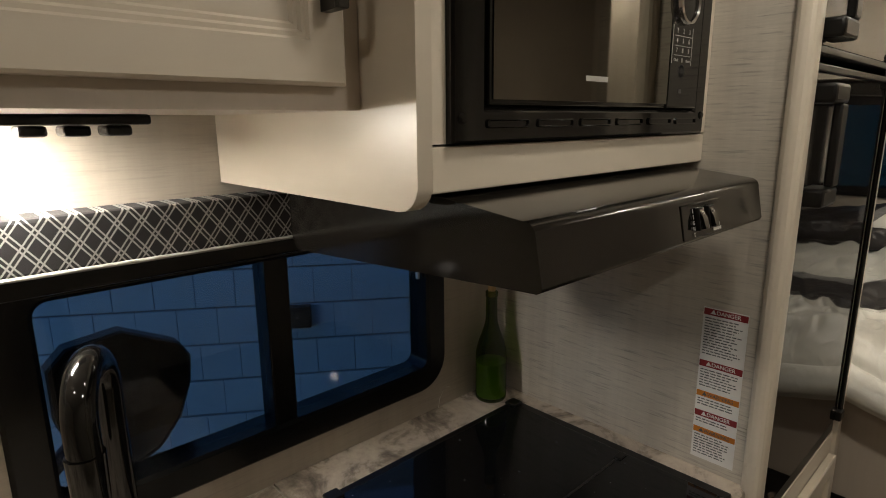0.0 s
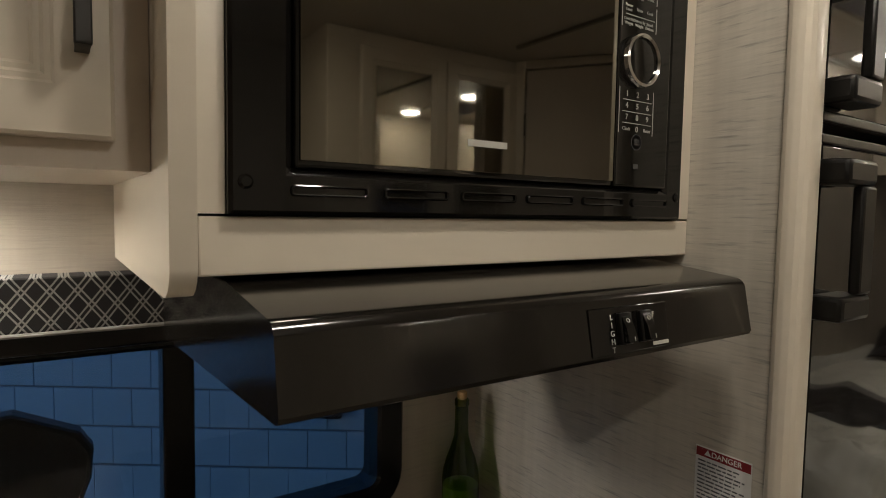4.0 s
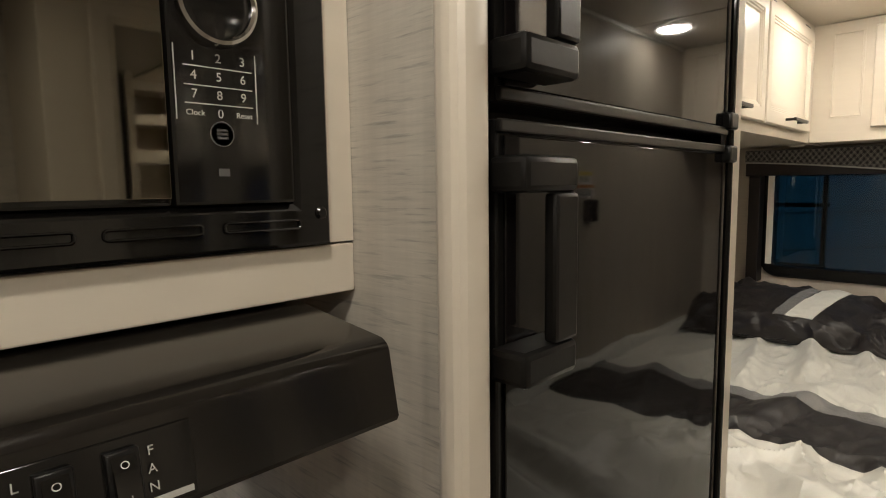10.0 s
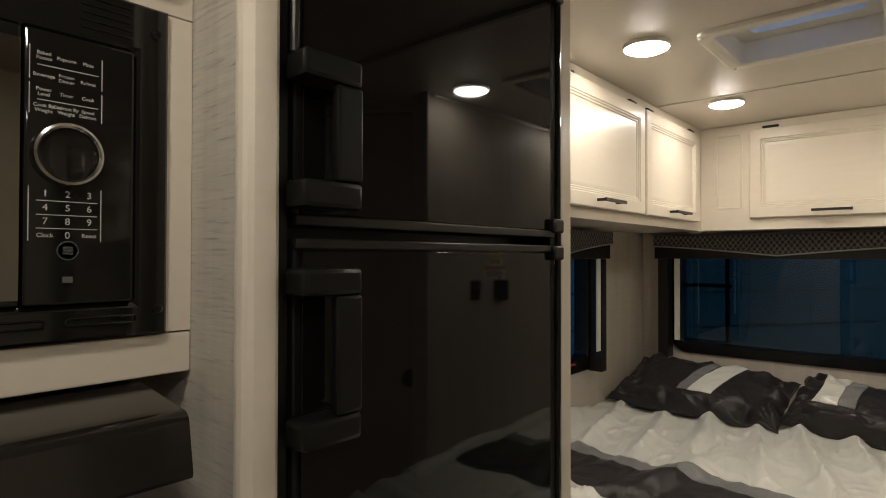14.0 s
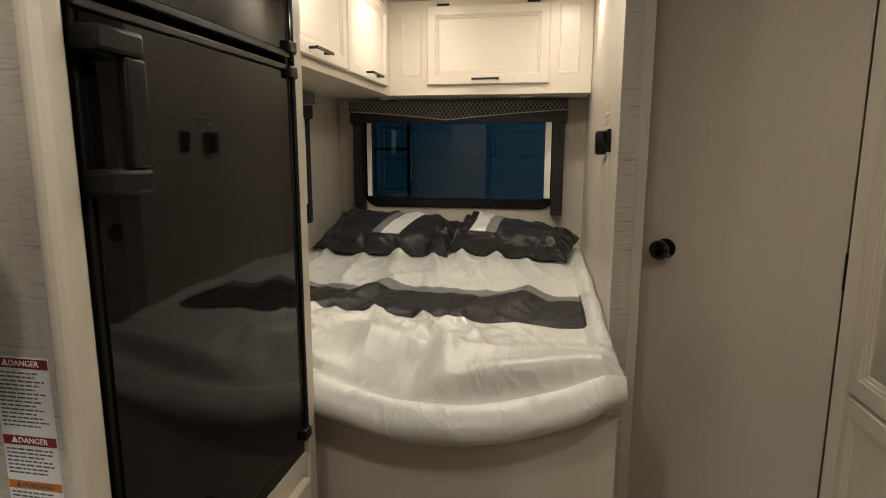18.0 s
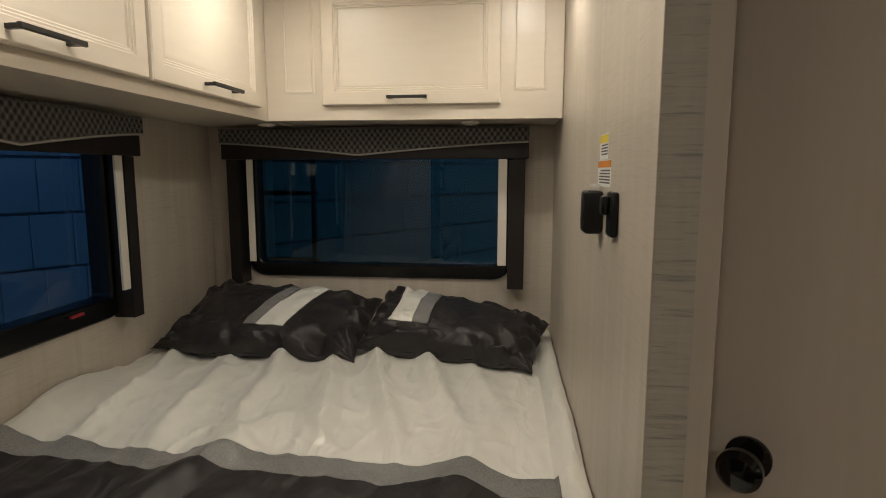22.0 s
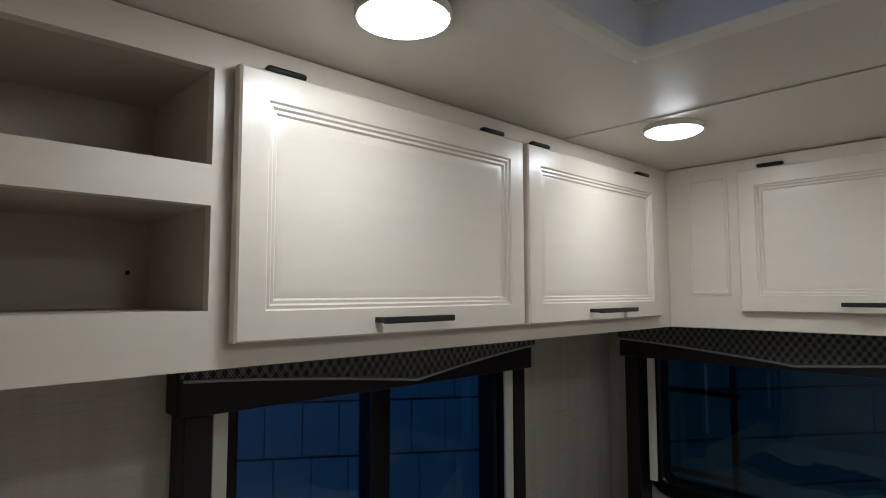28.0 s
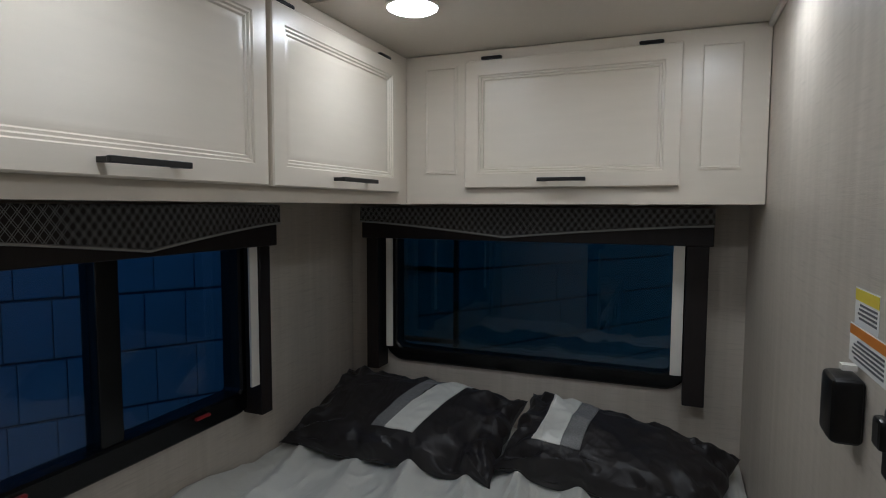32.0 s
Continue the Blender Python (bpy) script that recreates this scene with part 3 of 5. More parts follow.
tagged(part("crumb_dust", cr, PRINTGREY, lid, "pale crumbs and dust specks"), kind="stuff")
tri = bmesh.new()
tc = [(0.615, 0.5245), (0.655, 0.5245), (0.635, 0.558)]
mid = (0.635, 0.5357)
tin = [(mid[0] + (a - mid[0]) * 0.86, mid[1] + (b - mid[1]) * 0.86) for a, b in tc]
for q in range(3):
    r = (q + 1) % 3
    tri.faces.new([tri.verts.new((a, b, 0.9188)) for a, b in (tc[q], tc[r], tin[r], tin[q])])
for y, w in ((0.529, 0.027), (0.5345, 0.021), (0.540, 0.014), (0.5455, 0.007)):
    box(tri, 0.635 - w / 2, 0.635 + w / 2, y - 0.0009, y + 0.0009, 0.9186, 0.9189)
part("warning_triangle", tri, PRINTGREY, lid, "grey warning triangle", smooth=False)

# range hood
hd = thing("range_hood", (0.825, 0.8, 1.385), "black enamelled range hood with two rocker switches", "range hood")
bm = bmesh.new()
HX0, HX1 = 0.545, 1.103
prof = [(0.511, 1.391), (0.507, 1.393), (0.505, 1.397), (0.50554, 1.3998), (0.51327, 1.4402), (0.5140, 1.444)] + [(0.5270 - 0.013 * math.cos(radians(k)), 1.444 + 0.013 * math.sin(radians(k))) for k in (15, 30, 45, 60, 75)] + [(0.530, 1.4575), (0.640, 1.470), (0.962, 1.470), (0.962, 1.392), (0.958, 1.378), (0.948, 1.369), (0.930, 1.366), (0.530, 1.390)]
a = [bm.verts.new((HX0, y, z)) for y, z in prof]
b = [bm.verts.new((HX1, y, z)) for y, z in prof]
n = len(prof)
for q in range(n - 2):
    bm.faces.new((a[q], a[q + 1], b[q + 1], b[q]))
bm.faces.new((a[n - 1], a[0], b[0], b[n - 1]))
bm.faces.new(a)
bm.faces.new(b)
# underside lip round the recess
under = lambda y: 1.390 - 0.06 * (y - 0.530)
ri = [bm.verts.new((x, y, under(y))) for x, y in ((HX0 + 0.03, 0.56), (HX1 - 0.03, 0.56), (HX1 - 0.03, 0.90), (HX0 + 0.03, 0.90))]
up = [bm.verts.new((v.co.x, v.co.y, v.co.z + 0.026)) for v in ri]
ro = [a[n - 1], b[n - 1], b[n - 2], a[n - 2]]
for q in range(4):
    bm.faces.new((ro[q], ro[(q + 1) % 4], ri[(q + 1) % 4], ri[q]))
    bm.faces.new((ri[q], ri[(q + 1) % 4], up[(q + 1) % 4], up[q]))
bm.faces.new(up)
bmesh.ops.bevel(bm, geom=[e for e in bm.edges if abs(e.verts[0].co.x - e.verts[1].co.x) < 1e-6 and e.verts[0].co.x in (HX0, HX1)], offset=0.004, segments=2, affect="EDGES")
part("shell", bm, HOODPAINT, hd)


def slope(bm):
    """Tilt a part, modelled level at the hood's front, along the falling underside."""
    for v in bm.verts:
        v.co.z -= 0.06 * (v.co.y - 0.530)
    return bm


fl = part("grease_filter", slope(B(0.690, 0.905, 0.60, 0.885, 1.396, 1.4155, bevel=0.003)), STEEL, hd, "brushed metal grease filter")
part("filter_clip", slope(B(0.80, 0.83, 0.877, 0.888, 1.392, 1.3957, bevel=0.001)), CHROME, fl)
part("light_lens", slope(B(0.925, 1.045, 0.66, 0.86, 1.400, 1.4155, bevel=0.003)), WHITEPLASTIC, hd, "unlit hood lamp cover")
FACE = math.atan2(0.009, 0.049)


def lean(bm):
    """Lean a switch part, modelled upright against y = 0.5085, on to the hood's sloping front."""
    bmesh.ops.rotate(bm, verts=bm.verts, cent=(0.8, 0.5085, 1.42), matrix=Matrix.Rotation(-FACE, 3, "X"))
    bmesh.ops.translate(bm, verts=bm.verts, vec=(0, 0.0014, 0))
    return bm


pl = part("switch_plate", lean(B(0.832, 0.946, 0.5066, 0.5085, 1.398, 1.442, bevel=0.0008)), BLACKGLOSS, hd)
for x in (0.876, 0.907):
    sw = part("rocker_switch", lean(B(x - 0.0085, x + 0.0085, 0.501, 0.5064, 1.406, 1.436, bevel=0.0012)), BLACK, hd)
    bm = bmesh.new()
    w = [bm.verts.new(c) for c in ((x - 0.006, 0.501, 1.435), (x + 0.006, 0.501, 1.435), (x + 0.006, 0.4965, 1.423), (x - 0.006, 0.4965, 1.423), (x + 0.006, 0.4945, 1.410), (x - 0.006, 0.4945, 1.410), (x - 0.006, 0.5009, 1.410), (x + 0.006, 0.5009, 1.410))]
    for f in ((0, 1, 2, 3), (3, 2, 4, 5), (5, 4, 7, 6), (0, 3, 5, 6), (1, 7, 4, 2), (0, 6, 7, 1)):
        bm.faces.new([w[i] for i in f])
    bmesh.ops.translate(bm, verts=bm.verts, vec=(0, 0, -0.002))
    part("rocker", lean(bm), BLACKGLOSS, sw)
    words("O", 0.006, (x, 0.5018, 1.430), (58, 0, 0), PRINTWHITE, sw)
    words("I", 0.006, (x, 0.4928, 1.414), (75, 0, 0), PRINTWHITE, sw)
for q, ch in enumerate("LIGHT"):
    words(ch, 0.0075, (0.860, 0.5065 + (1.433 - 0.0075 * q - 1.42) * 0.184, 1.433 - 0.0075 * q), (79.6, 0, 0), PRINTWHITE, hd)
for q, ch in enumerate("FAN"):
    words(ch, 0.0075, (0.922, 0.5065 + (1.431 - 0.010 * q - 1.42) * 0.184, 1.431 - 0.010 * q), (79.6, 0, 0), PRINTWHITE, hd)
part("maker_mark", lean(B(0.919, 0.943, 0.5056, 0.5065, 1.4005, 1.404)), PRINTWHITE, hd, "small pale maker's mark")

# wall cabinet left of the microwave
c = thing("wall_cabinet", (0.1, 0.9, 1.559), "cream kitchen wall cabinet above the window", "wall cabinet")
part("body", B(-0.60, 0.5015, 0.715, NORTH - 0.003, 1.559, CEIL - 0.002), GREIGE, c)
for u0, u1 in ((-0.10, 0.474), (-0.59, -0.11)):
    d = part("door", panel_door("y", u0, u1, 1.582, 2.12, 0.696, 1), CREAM, c)
    pull(d, "y", 1.648, 1.786, 0.696, 1, upright=True, u=u1 - 0.022)

# lamp under the wall cabinet
l = thing("cabinet_lamp", (0.21, 1.02, 1.536), "lit black strip lamp under the wall cabinet", "lamp")
part("housing", B(0.043, 0.374, 0.975, 1.060, 1.546, 1.5585, bevel=0.004), BLACK, l)
part("lens", B(0.061, 0.217, 0.988, 1.048, 1.535, 1.5458, bevel=0.004), TUBE, l, "lit lamp cover")
for x in (0.253, 0.297, 0.342):
    part("button", B(x - 0.0145, x + 0.0145, 0.994, 1.042, 1.533, 1.5458, bevel=0.004), BLACK, l)

# microwave cabinet
c = thing("microwave_cabinet", (0.83, 0.85, 1.468), "cream cabinet housing the microwave, rounded lower corner", "wall cabinet")
bm = bmesh.new()
pr = [(NORTH - 0.003, CEIL - 0.002), (NORTH - 0.003, 1.457), (0.655, 1.457)] + [(0.655 - 0.030 * math.sin(radians(q)), 1.487 - 0.030 * math.cos(radians(q))) for q in (20, 40, 60, 80)] + [(0.625, CEIL - 0.002)]
a = [bm.verts.new((0.502, y, z)) for y, z in pr]
b = [bm.verts.new((0.522, y, z)) for y, z in pr]
for q in range(len(pr)):
    r = (q + 1) % len(pr)
    bm.faces.new((a[q], a[r], b[r], b[q]))
bm.faces.new(a)
bm.faces.new(b)
part("side_panel", bm, CREAM, c)
part("bottom_rail", B(0.5225, PART0 - 0.001, 0.628, 0.648, 1.475, 1.5225, bevel=0.002), CREAM, c)
part("floor_board", B(0.5225, PART0 - 0.001, 0.6485, NORTH - 0.004, 1.475, 1.490), CREAM, c)
part("top_rail", B(0.5225, PART0 - 0.001, 0.628, 0.648, 1.8965, CEIL - 0.002), CREAM, c)
part("stile", B(0.5225, 0.5430, 0.628, 0.648, 1.5245, 1.8945), CREAM, c)
part("stile", B(1.120, PART0 - 0.001, 0.628, 0.648, 1.5245, 1.8945), CREAM, c)
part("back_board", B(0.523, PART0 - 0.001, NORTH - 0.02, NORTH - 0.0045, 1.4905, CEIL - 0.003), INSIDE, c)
d = part("door", panel_door("y", 0.540, 1.130, 1.921, 2.135, 0.608, 1), CREAM, c)
pull(d, "y", 0.775, 0.928, 0.608, 1, z=1.950)

# microwave
mw = thing("microwave", (0.83, 0.8, 1.4905), "black built-in microwave oven with a silver dial", "microwave")
MY = 0.618
part("case", B(0.56, 1.09, 0.660, 1.03, 1.4905, 1.87), BLACK, mw)
tf = bmesh.new()
i = lambda q: rect(0.5435 + q, 1.125 - q, 1.5245 + q, 1.894 - q)
inner = rect(0.594, 1.088, 1.562, 1.838)
loops(tf, "y", [(i(0), 0.6275), (i(0), MY + 0.003), (i(0.003), MY), (rect(0.588, 1.094, 1.556, 1.844), MY), (inner, MY + 0.004), (inner, 0.660)], cap=False)
tr = part("trim_frame", tf, BLACKGLOSS, mw)
slats = bmesh.new()
for x0, x1, n in ((0.588, 0.660, 5), (0.676, 0.732, 5), (0.752, 0.757, 5), (0.845, 0.850, 5), (0.938, 0.943, 5), (1.035, 1.085, 5)):
    for q in range(n):
        box(slats, x0, x1, MY - 0.0015, MY + 0.001, 1.851 + q * 0.0080, 1.8535 + q * 0.0080, 0.0008)
part("vent_ribs", slats, BLACKGLOSS, tr)["kind"] = "stuff"
for q in range(6):
    x0 = 0.592 + q * 0.086
    slot = bmesh.new()
    i = lambda k: round_rect(x0 + k, x0 + 0.070 - k, 1.5395 + k, 1.5490 - k, max(0.0008, 0.004 - k), 4)
    loops(slot, "y", [(i(0), MY + 0.0005), (i(0), MY - 0.0022), (i(0.0010), MY - 0.0028), (i(0.0020), MY - 0.0022), (i(0.0022), MY - 0.0002)])
    part("vent_slot", slot, BLACKGLOSS, tr, "raised rim of a vent slot")
for x, z in ((0.556, 1.863), (0.556, 1.550), (1.114, 1.553), (1.111, 1.863)):
    part("screw", lathe(bmesh.new(), [(0.006, 0), (0.006, 0.001), (0.004, 0.003)], (x, MY, z), n=14, axis="y"), BLACKGLOSS, tr)
dr = part("door", B(0.595, 0.984, 0.6165, 0.655, 1.563, 1.837, bevel=0.003), BLACKGLOSS, mw)
part("door_window", B(0.599, 0.983, 0.6145, 0.6163, 1.569, 1.824, bevel=0.0006), SMOKE, dr, "smoked mirror-like door glass")
part("maker_mark", B(0.768, 0.818, 0.6140, 0.6144, 1.594, 1.6005), PRINTWHITE, dr, "small pale maker's mark")
cp = part("control_panel", B(0.9855, 1.087, 0.6150, 0.655, 1.563, 1.837, bevel=0.003), BLACKGLOSS, mw)
part("dial_ring", lathe(bmesh.new(), [(0.0315, 0), (0.0322, 0.004), (0.031, 0.009), (0.0285, 0.0105), (0.0265, 0.008), (0.026, 0.004)], (1.0230, 0.6149, 1.715), n=40, axis="y"), CHROME, cp, "chrome dial ring")
part("dial_face", lathe(bmesh.new(), [(0.026, 0), (0.026, 0.0060), (0.022, 0.0066)], (1.0230, 0.6148, 1.715), n=32, axis="y"), BLACKGLOSS, cp)
F = 0.6146
for q, ch in enumerate("123456789"):
    words(ch, 0.0095, (1.0040 + 0.0195 * (q % 3), F, 1.6745 - 0.0138 * (q // 3)), (90, 0, 0), PRINTWHITE, cp)
words("0", 0.0095, (1.0235, F, 1.6330), (90, 0, 0), PRINTWHITE, cp)
for txt, x in (("Clock", 1.0040), ("Reset", 1.0430)):
    words(txt, 0.006, (x, F, 1.6330), (90, 0, 0), PRINTWHITE, cp)
rowsw = ((1.8110, ("Baked\nPotato", "Popcorn", "Pizza")), (1.7915, ("Beverage", "Frozen\nDinner", "Reheat")), (1.7750, ("Power\nLevel", "Timer", "Cook")), (1.7590, ("Cook By\nWeight", "Defrost By\nWeight", "Speed\nDefrost")))
for z, ts in rowsw:
    for q, txt in enumerate(ts):
        words(txt, 0.0050, (1.0020 + 0.0195 * q, F, z), (90, 0, 0), PRINTWHITE, cp)
ln = bmesh.new()
for z in (1.8015, 1.7670, 1.6675, 1.6535, 1.6400):
    box(ln, 0.9965, 1.0505, F - 0.0003, F + 0.0003, z - 0.0004, z + 0.0004)
for x in (0.9900, 1.0540):
    box(ln, x - 0.0004, x + 0.0004, F - 0.0003, F + 0.0003, 1.6275, 1.6815)
    box(ln, x - 0.0004, x + 0.0004, F - 0.0003, F + 0.0003, 1.7525, 1.7825)
    box(ln, x - 0.0004, x + 0.0004, F - 0.0003, F + 0.0003, 1.7865, 1.8195)
part("panel_print", ln, PRINTWHITE, cp)["kind"] = "stuff"
part("start_button", lathe(bmesh.new(), [(0.0098, 0.0001), (0.0098, 0.0004), (0.0088, 0.0004), (0.0088, 0.0001)], (1.0240, 0.6149, 1.6180), n=24, axis="y"), PRINTGREY, cp)
ln = bmesh.new()
for z in (1.6210, 1.6180, 1.6150):
    box(ln, 1.0195, 1.0285, F - 0.0004, F, z - 0.0009, z + 0.0009)
part("start_print", ln, PRINTGREY, cp)
part("door_button", B(1.0195, 1.0285, F - 0.0002, F + 0.0002, 1.5855, 1.5915), PRINTGREY, cp)

# bottle with a cork
bt = thing("bottle", (1.085, 1.048, 0.902), "green wine bottle with a cork on the worktop corner", "bottle")
part("glass", lathe(bmesh.new(), [(0.006, 0.012), (0.030, 0.002), (0.0335, 0.0), (0.036, 0.004), (0.0365, 0.012), (0.0365, 0.105), (0.035, 0.122), (0.029, 0.145), (0.020, 0.170), (0.0145, 0.190), (0.0135, 0.205), (0.0128, 0.250), (0.0142, 0.252), (0.0142, 0.262), (0.0128, 0.264), (0.0098, 0.2645)], (1.085, 1.048, 0.902), n=36), BOTTLEGLASS, bt)
# Added inner body: its bright green paints the glow refracted low in the bottle.
part("lower_glow", lathe(bmesh.new(), [(0.028, 0.005), (0.0345, 0.010), (0.0352, 0.020), (0.0352, 0.092), (0.034, 0.094), (0.02, 0.0945)], (1.085, 1.048, 0.902), n=32), GLOWGREEN, bt, "green inner body painting the refracted glow in the lower half")
part("cork", lathe(bmesh.new(), [(0.0085, 0.250), (0.0088, 0.265), (0.0095, 0.267), (0.0095, 0.277), (0.0088, 0.2785)], (1.085, 1.048, 0.902), n=18), CORK, bt)

# loose wire on the wall beside the bottle
pts = [(0.955, 1.092, 0.905), (0.962, 1.094, 0.925), (0.972, 1.095, 0.938), (0.985, 1.0965, 0.944), (0.995, 1.0975, 0.941)]
solo("light_string_wire", tube(pts, 0.0012, 6), WHITEPLASTIC, "thin pale light-string wire against the wall", "wire")

# stickers on the partition
def sticker(name, u0, u1, z0, z1, blocks, label, axis="x", d=PART0, s=1):
    """A paper label: blocks are (z top, z bottom, kind, text)."""
    lab = thing(name, put(axis, (u0 + u1) / 2, d, z0), label, "label")

    def flat(a, b, c, e, dd):
        q = sorted((d - s * dd, d - s * (dd - 0.0004)))
        return (q[0], q[1], a, b, c, e) if axis == "x" else (a, b, q[0], q[1], c, e)

    part("sheet", B(*flat(u0, u1, z0, z1, 0.0006)), PAPER, lab)
    rot = (90, 0, -90) if (axis == "x" and s > 0) else ((90, 0, 180) if s < 0 else (90, 0, 0))
    for zt, zb, kind, text in blocks:
        if kind == "lines":
            bm = bmesh.new()
            z = zt
            pitch = 0.0052
            while z - pitch > zb:
                e = random.uniform(0.72, 0.97)
                w = u1 - u0
                a0, a1 = u0 + w * 0.07, u1 - w * 0.05
                if axis == "x":
                    lo = a1 - (a1 - a0) * e
                    x = a1
                    while x > lo:
                        g = random.uniform(0.004, 0.012)
                        box(bm, *flat(max(lo, x - g), x, z - 0.0019, z, 0.0010))
                        x -= g + 0.0018
                else:
                    box(bm, *flat(a0, a0 + (a1 - a0) * e, z - 0.0027, z, 0.0010))
                z -= pitch
            part("small_print", bm, INK, lab, "rows of small dark print")
        else:
            m = {"red": RED, "orange": ORANGE, "yellow": YELLOW}[kind]
            part("band", B(*flat(u0 + 0.001, u1 - 0.001, zb, zt, 0.0010)), m, lab)
            if text:
                words(text, (zt - zb) * 0.86, put(axis, (u0 + u1) / 2, d - s * 0.0014, (zt + zb) / 2), rot, INK if kind != "red" else PAPER, lab)
    return lab


sticker("warning_label", 0.523, 0.600, 0.920, 1.217, [(1.215, 1.203, "red", "\u25b2DANGER"), (1.198, 1.120, "lines", ""), (1.116, 1.104, "red", "\u25b2DANGER"), (1.099, 1.060, "lines", ""), (1.056, 1.045, "orange", "\u25b2WARNING"), (1.041, 1.022, "lines", ""), (1.017, 1.005, "red", "\u25b2DANGER"), (1.001, 0.987, "lines", ""), (0.983, 0.972, "orange", "\u25b2WARNING"), (0.968, 0.924, "lines", "")], "tall white safety label with red and orange warning bands")

def fabric(name, axis, size=1.0):
    """Dark fabric woven with a pale lattice of doubled diamonds."""
    m = bpy.data.materials.new(name)
    m.use_nodes = True
    nt = m.node_tree
    b = nt.nodes["Principled BSDF"]
    b.inputs["Roughness"].default_value = 0.8
    co = nt.nodes.new("ShaderNodeTexCoord")
    sp = nt.nodes.new("ShaderNodeSeparateXYZ")
    nt.links.new(co.outputs["Object"], sp.inputs[0])

    def mth(op, a, bb=None, c=None):
        n = nt.nodes.new("ShaderNodeMath")
        n.operation = op
        for k, v in enumerate((a, bb, c)):
            if v is None:
                continue
            if isinstance(v, (int, float)):
                n.inputs[k].default_value = v
            else:
                nt.links.new(v, n.inputs[k])
        return n.outputs[0]

    u = mth("MULTIPLY", sp.outputs[0 if axis == "y" else 1], 1 / (0.030 * size))
    w = mth("MULTIPLY", sp.outputs[2], 1 / (0.040 * size))
    lines = None
    for sg in (1, -1):
        t = mth("ADD", u, mth("MULTIPLY", w, sg))
        for off in (0.38, 0.62):
            f = mth("ABSOLUTE", mth("SUBTRACT", mth("FRACT", mth("ADD", t, off)), 0.5))
            ln = mth("LESS_THAN", f, 0.045)
            lines = ln if lines is None else mth("MAXIMUM", lines, ln)
    no = nt.nodes.new("ShaderNodeTexNoise")
    no.inputs["Scale"].default_value = 900
    nt.links.new(co.outputs["Object"], no.inputs["Vector"])
    mx = nt.nodes.new("ShaderNodeMix")
    mx.data_type = "RGBA"
    mx.inputs["A"].default_value = (0.022, 0.020, 0.021, 1)
    mx.inputs["B"].default_value = (0.36, 0.35, 0.33, 1) if size == 1.0 else (0.25, 0.24, 0.225, 1)
    nt.links.new(lines, mx.inputs["Factor"])
    nt.links.new(mx.outputs["Result"], b.inputs["Base Color"])
    bp = nt.nodes.new("ShaderNodeBump")
    bp.inputs["Strength"].default_value = 0.3
    bp.inputs["Distance"].default_value = 0.001
    nt.links.new(no.outputs["Fac"], bp.inputs["Height"])
    nt.links.new(bp.outputs[0], b.inputs["Normal"])
    return m


FABRIC_K = fabric("lattice_fabric", "y")
FABRIC_Y = fabric("small_lattice_fabric", "y", 0.72)
FABRIC_X = fabric("small_lattice_fabric_end", "x", 0.72)
PIPING = mat("grey_piping", (0.36, 0.35, 0.33), 0.6, vary=0.05)


def bed_valance(axis, u0, u1, d, wall, s, z_low, z_edge, z_mid, z_top, label):
    v = thing("valance", put(axis, (u0 + u1) / 2, (d + wall) / 2, z_low), label, "valance", "bedroom window valances")
    # dark board behind the cloth, open below
    bm = bmesh.new()

    def bb(a, b2, p, q, z0, z1, bev=0.003):
        p, q = min(p, q), max(p, q)
        if axis == "y":
            box(bm, a, b2, p, q, z0, z1, bev)
        else:
            box(bm, p, q, a, b2, z0, z1, bev)

    bb(u0, u1, d, d + s * 0.014, z_low, z_top)
    bb(u0, u0 + 0.014, d + s * 0.0142, wall - s * 0.002, z_low, z_top)
    bb(u1 - 0.014, u1, d + s * 0.0142, wall - s * 0.002, z_low, z_top)
    part("board", bm, DARKWOOD, v, "dark stained valance board")
    mid = u0 + (u1 - u0) * 0.54
    f = d - s * 0.012
    hem = [(u0 + (mid - u0) * q / 8, z_edge + (z_mid - z_edge) * (q / 8) ** 1.3) for q in range(9)] + [(mid + (u1 - mid) * q / 8, z_mid + (z_edge - z_mid) * (1 - (1 - q / 8) ** 1.3)) for q in range(1, 9)]
    bm = bmesh.new()
    rows = []
    for dd, soft in ((d - s * 0.0005, 0), (f + s * 0.004, 0), (f, 0.004)):
        lo = [bm.verts.new(put(axis, u, dd, z + soft)) for u, z in hem]
        hi = [bm.verts.new(put(axis, u, dd, z_top - soft)) for u, z in hem]
        rows.append((lo, hi))
    for (l0, h0), (l1, h1) in zip(rows, rows[1:]):
        for q in range(len(hem) - 1):
            bm.faces.new((l0[q], l0[q + 1], l1[q + 1], l1[q]))
            bm.faces.new((h0[q], h0[q + 1], h1[q + 1], h1[q]))
        bm.faces.new((l0[0], l1[0], h1[0], h0[0]))
        bm.faces.new((l0[-1], l1[-1], h1[-1], h0[-1]))
    for q in range(len(hem) - 1):
        bm.faces.new((rows[-1][0][q], rows[-1][0][q + 1], rows[-1][1][q + 1], rows[-1][1][q]))
        bm.faces.new((rows[0][0][q], rows[0][0][q + 1], rows[0][1][q + 1], rows[0][1][q]))
    part("cloth", bm, FABRIC_Y if axis == "y" else FABRIC_X, v, "dark lattice-patterned fabric with a pointed hem")
    part("piping", tube([put(axis, u, f - s * 0.001, z) for u, z in hem], 0.003, 8), PIPING, v, "grey piped hem")
    return v


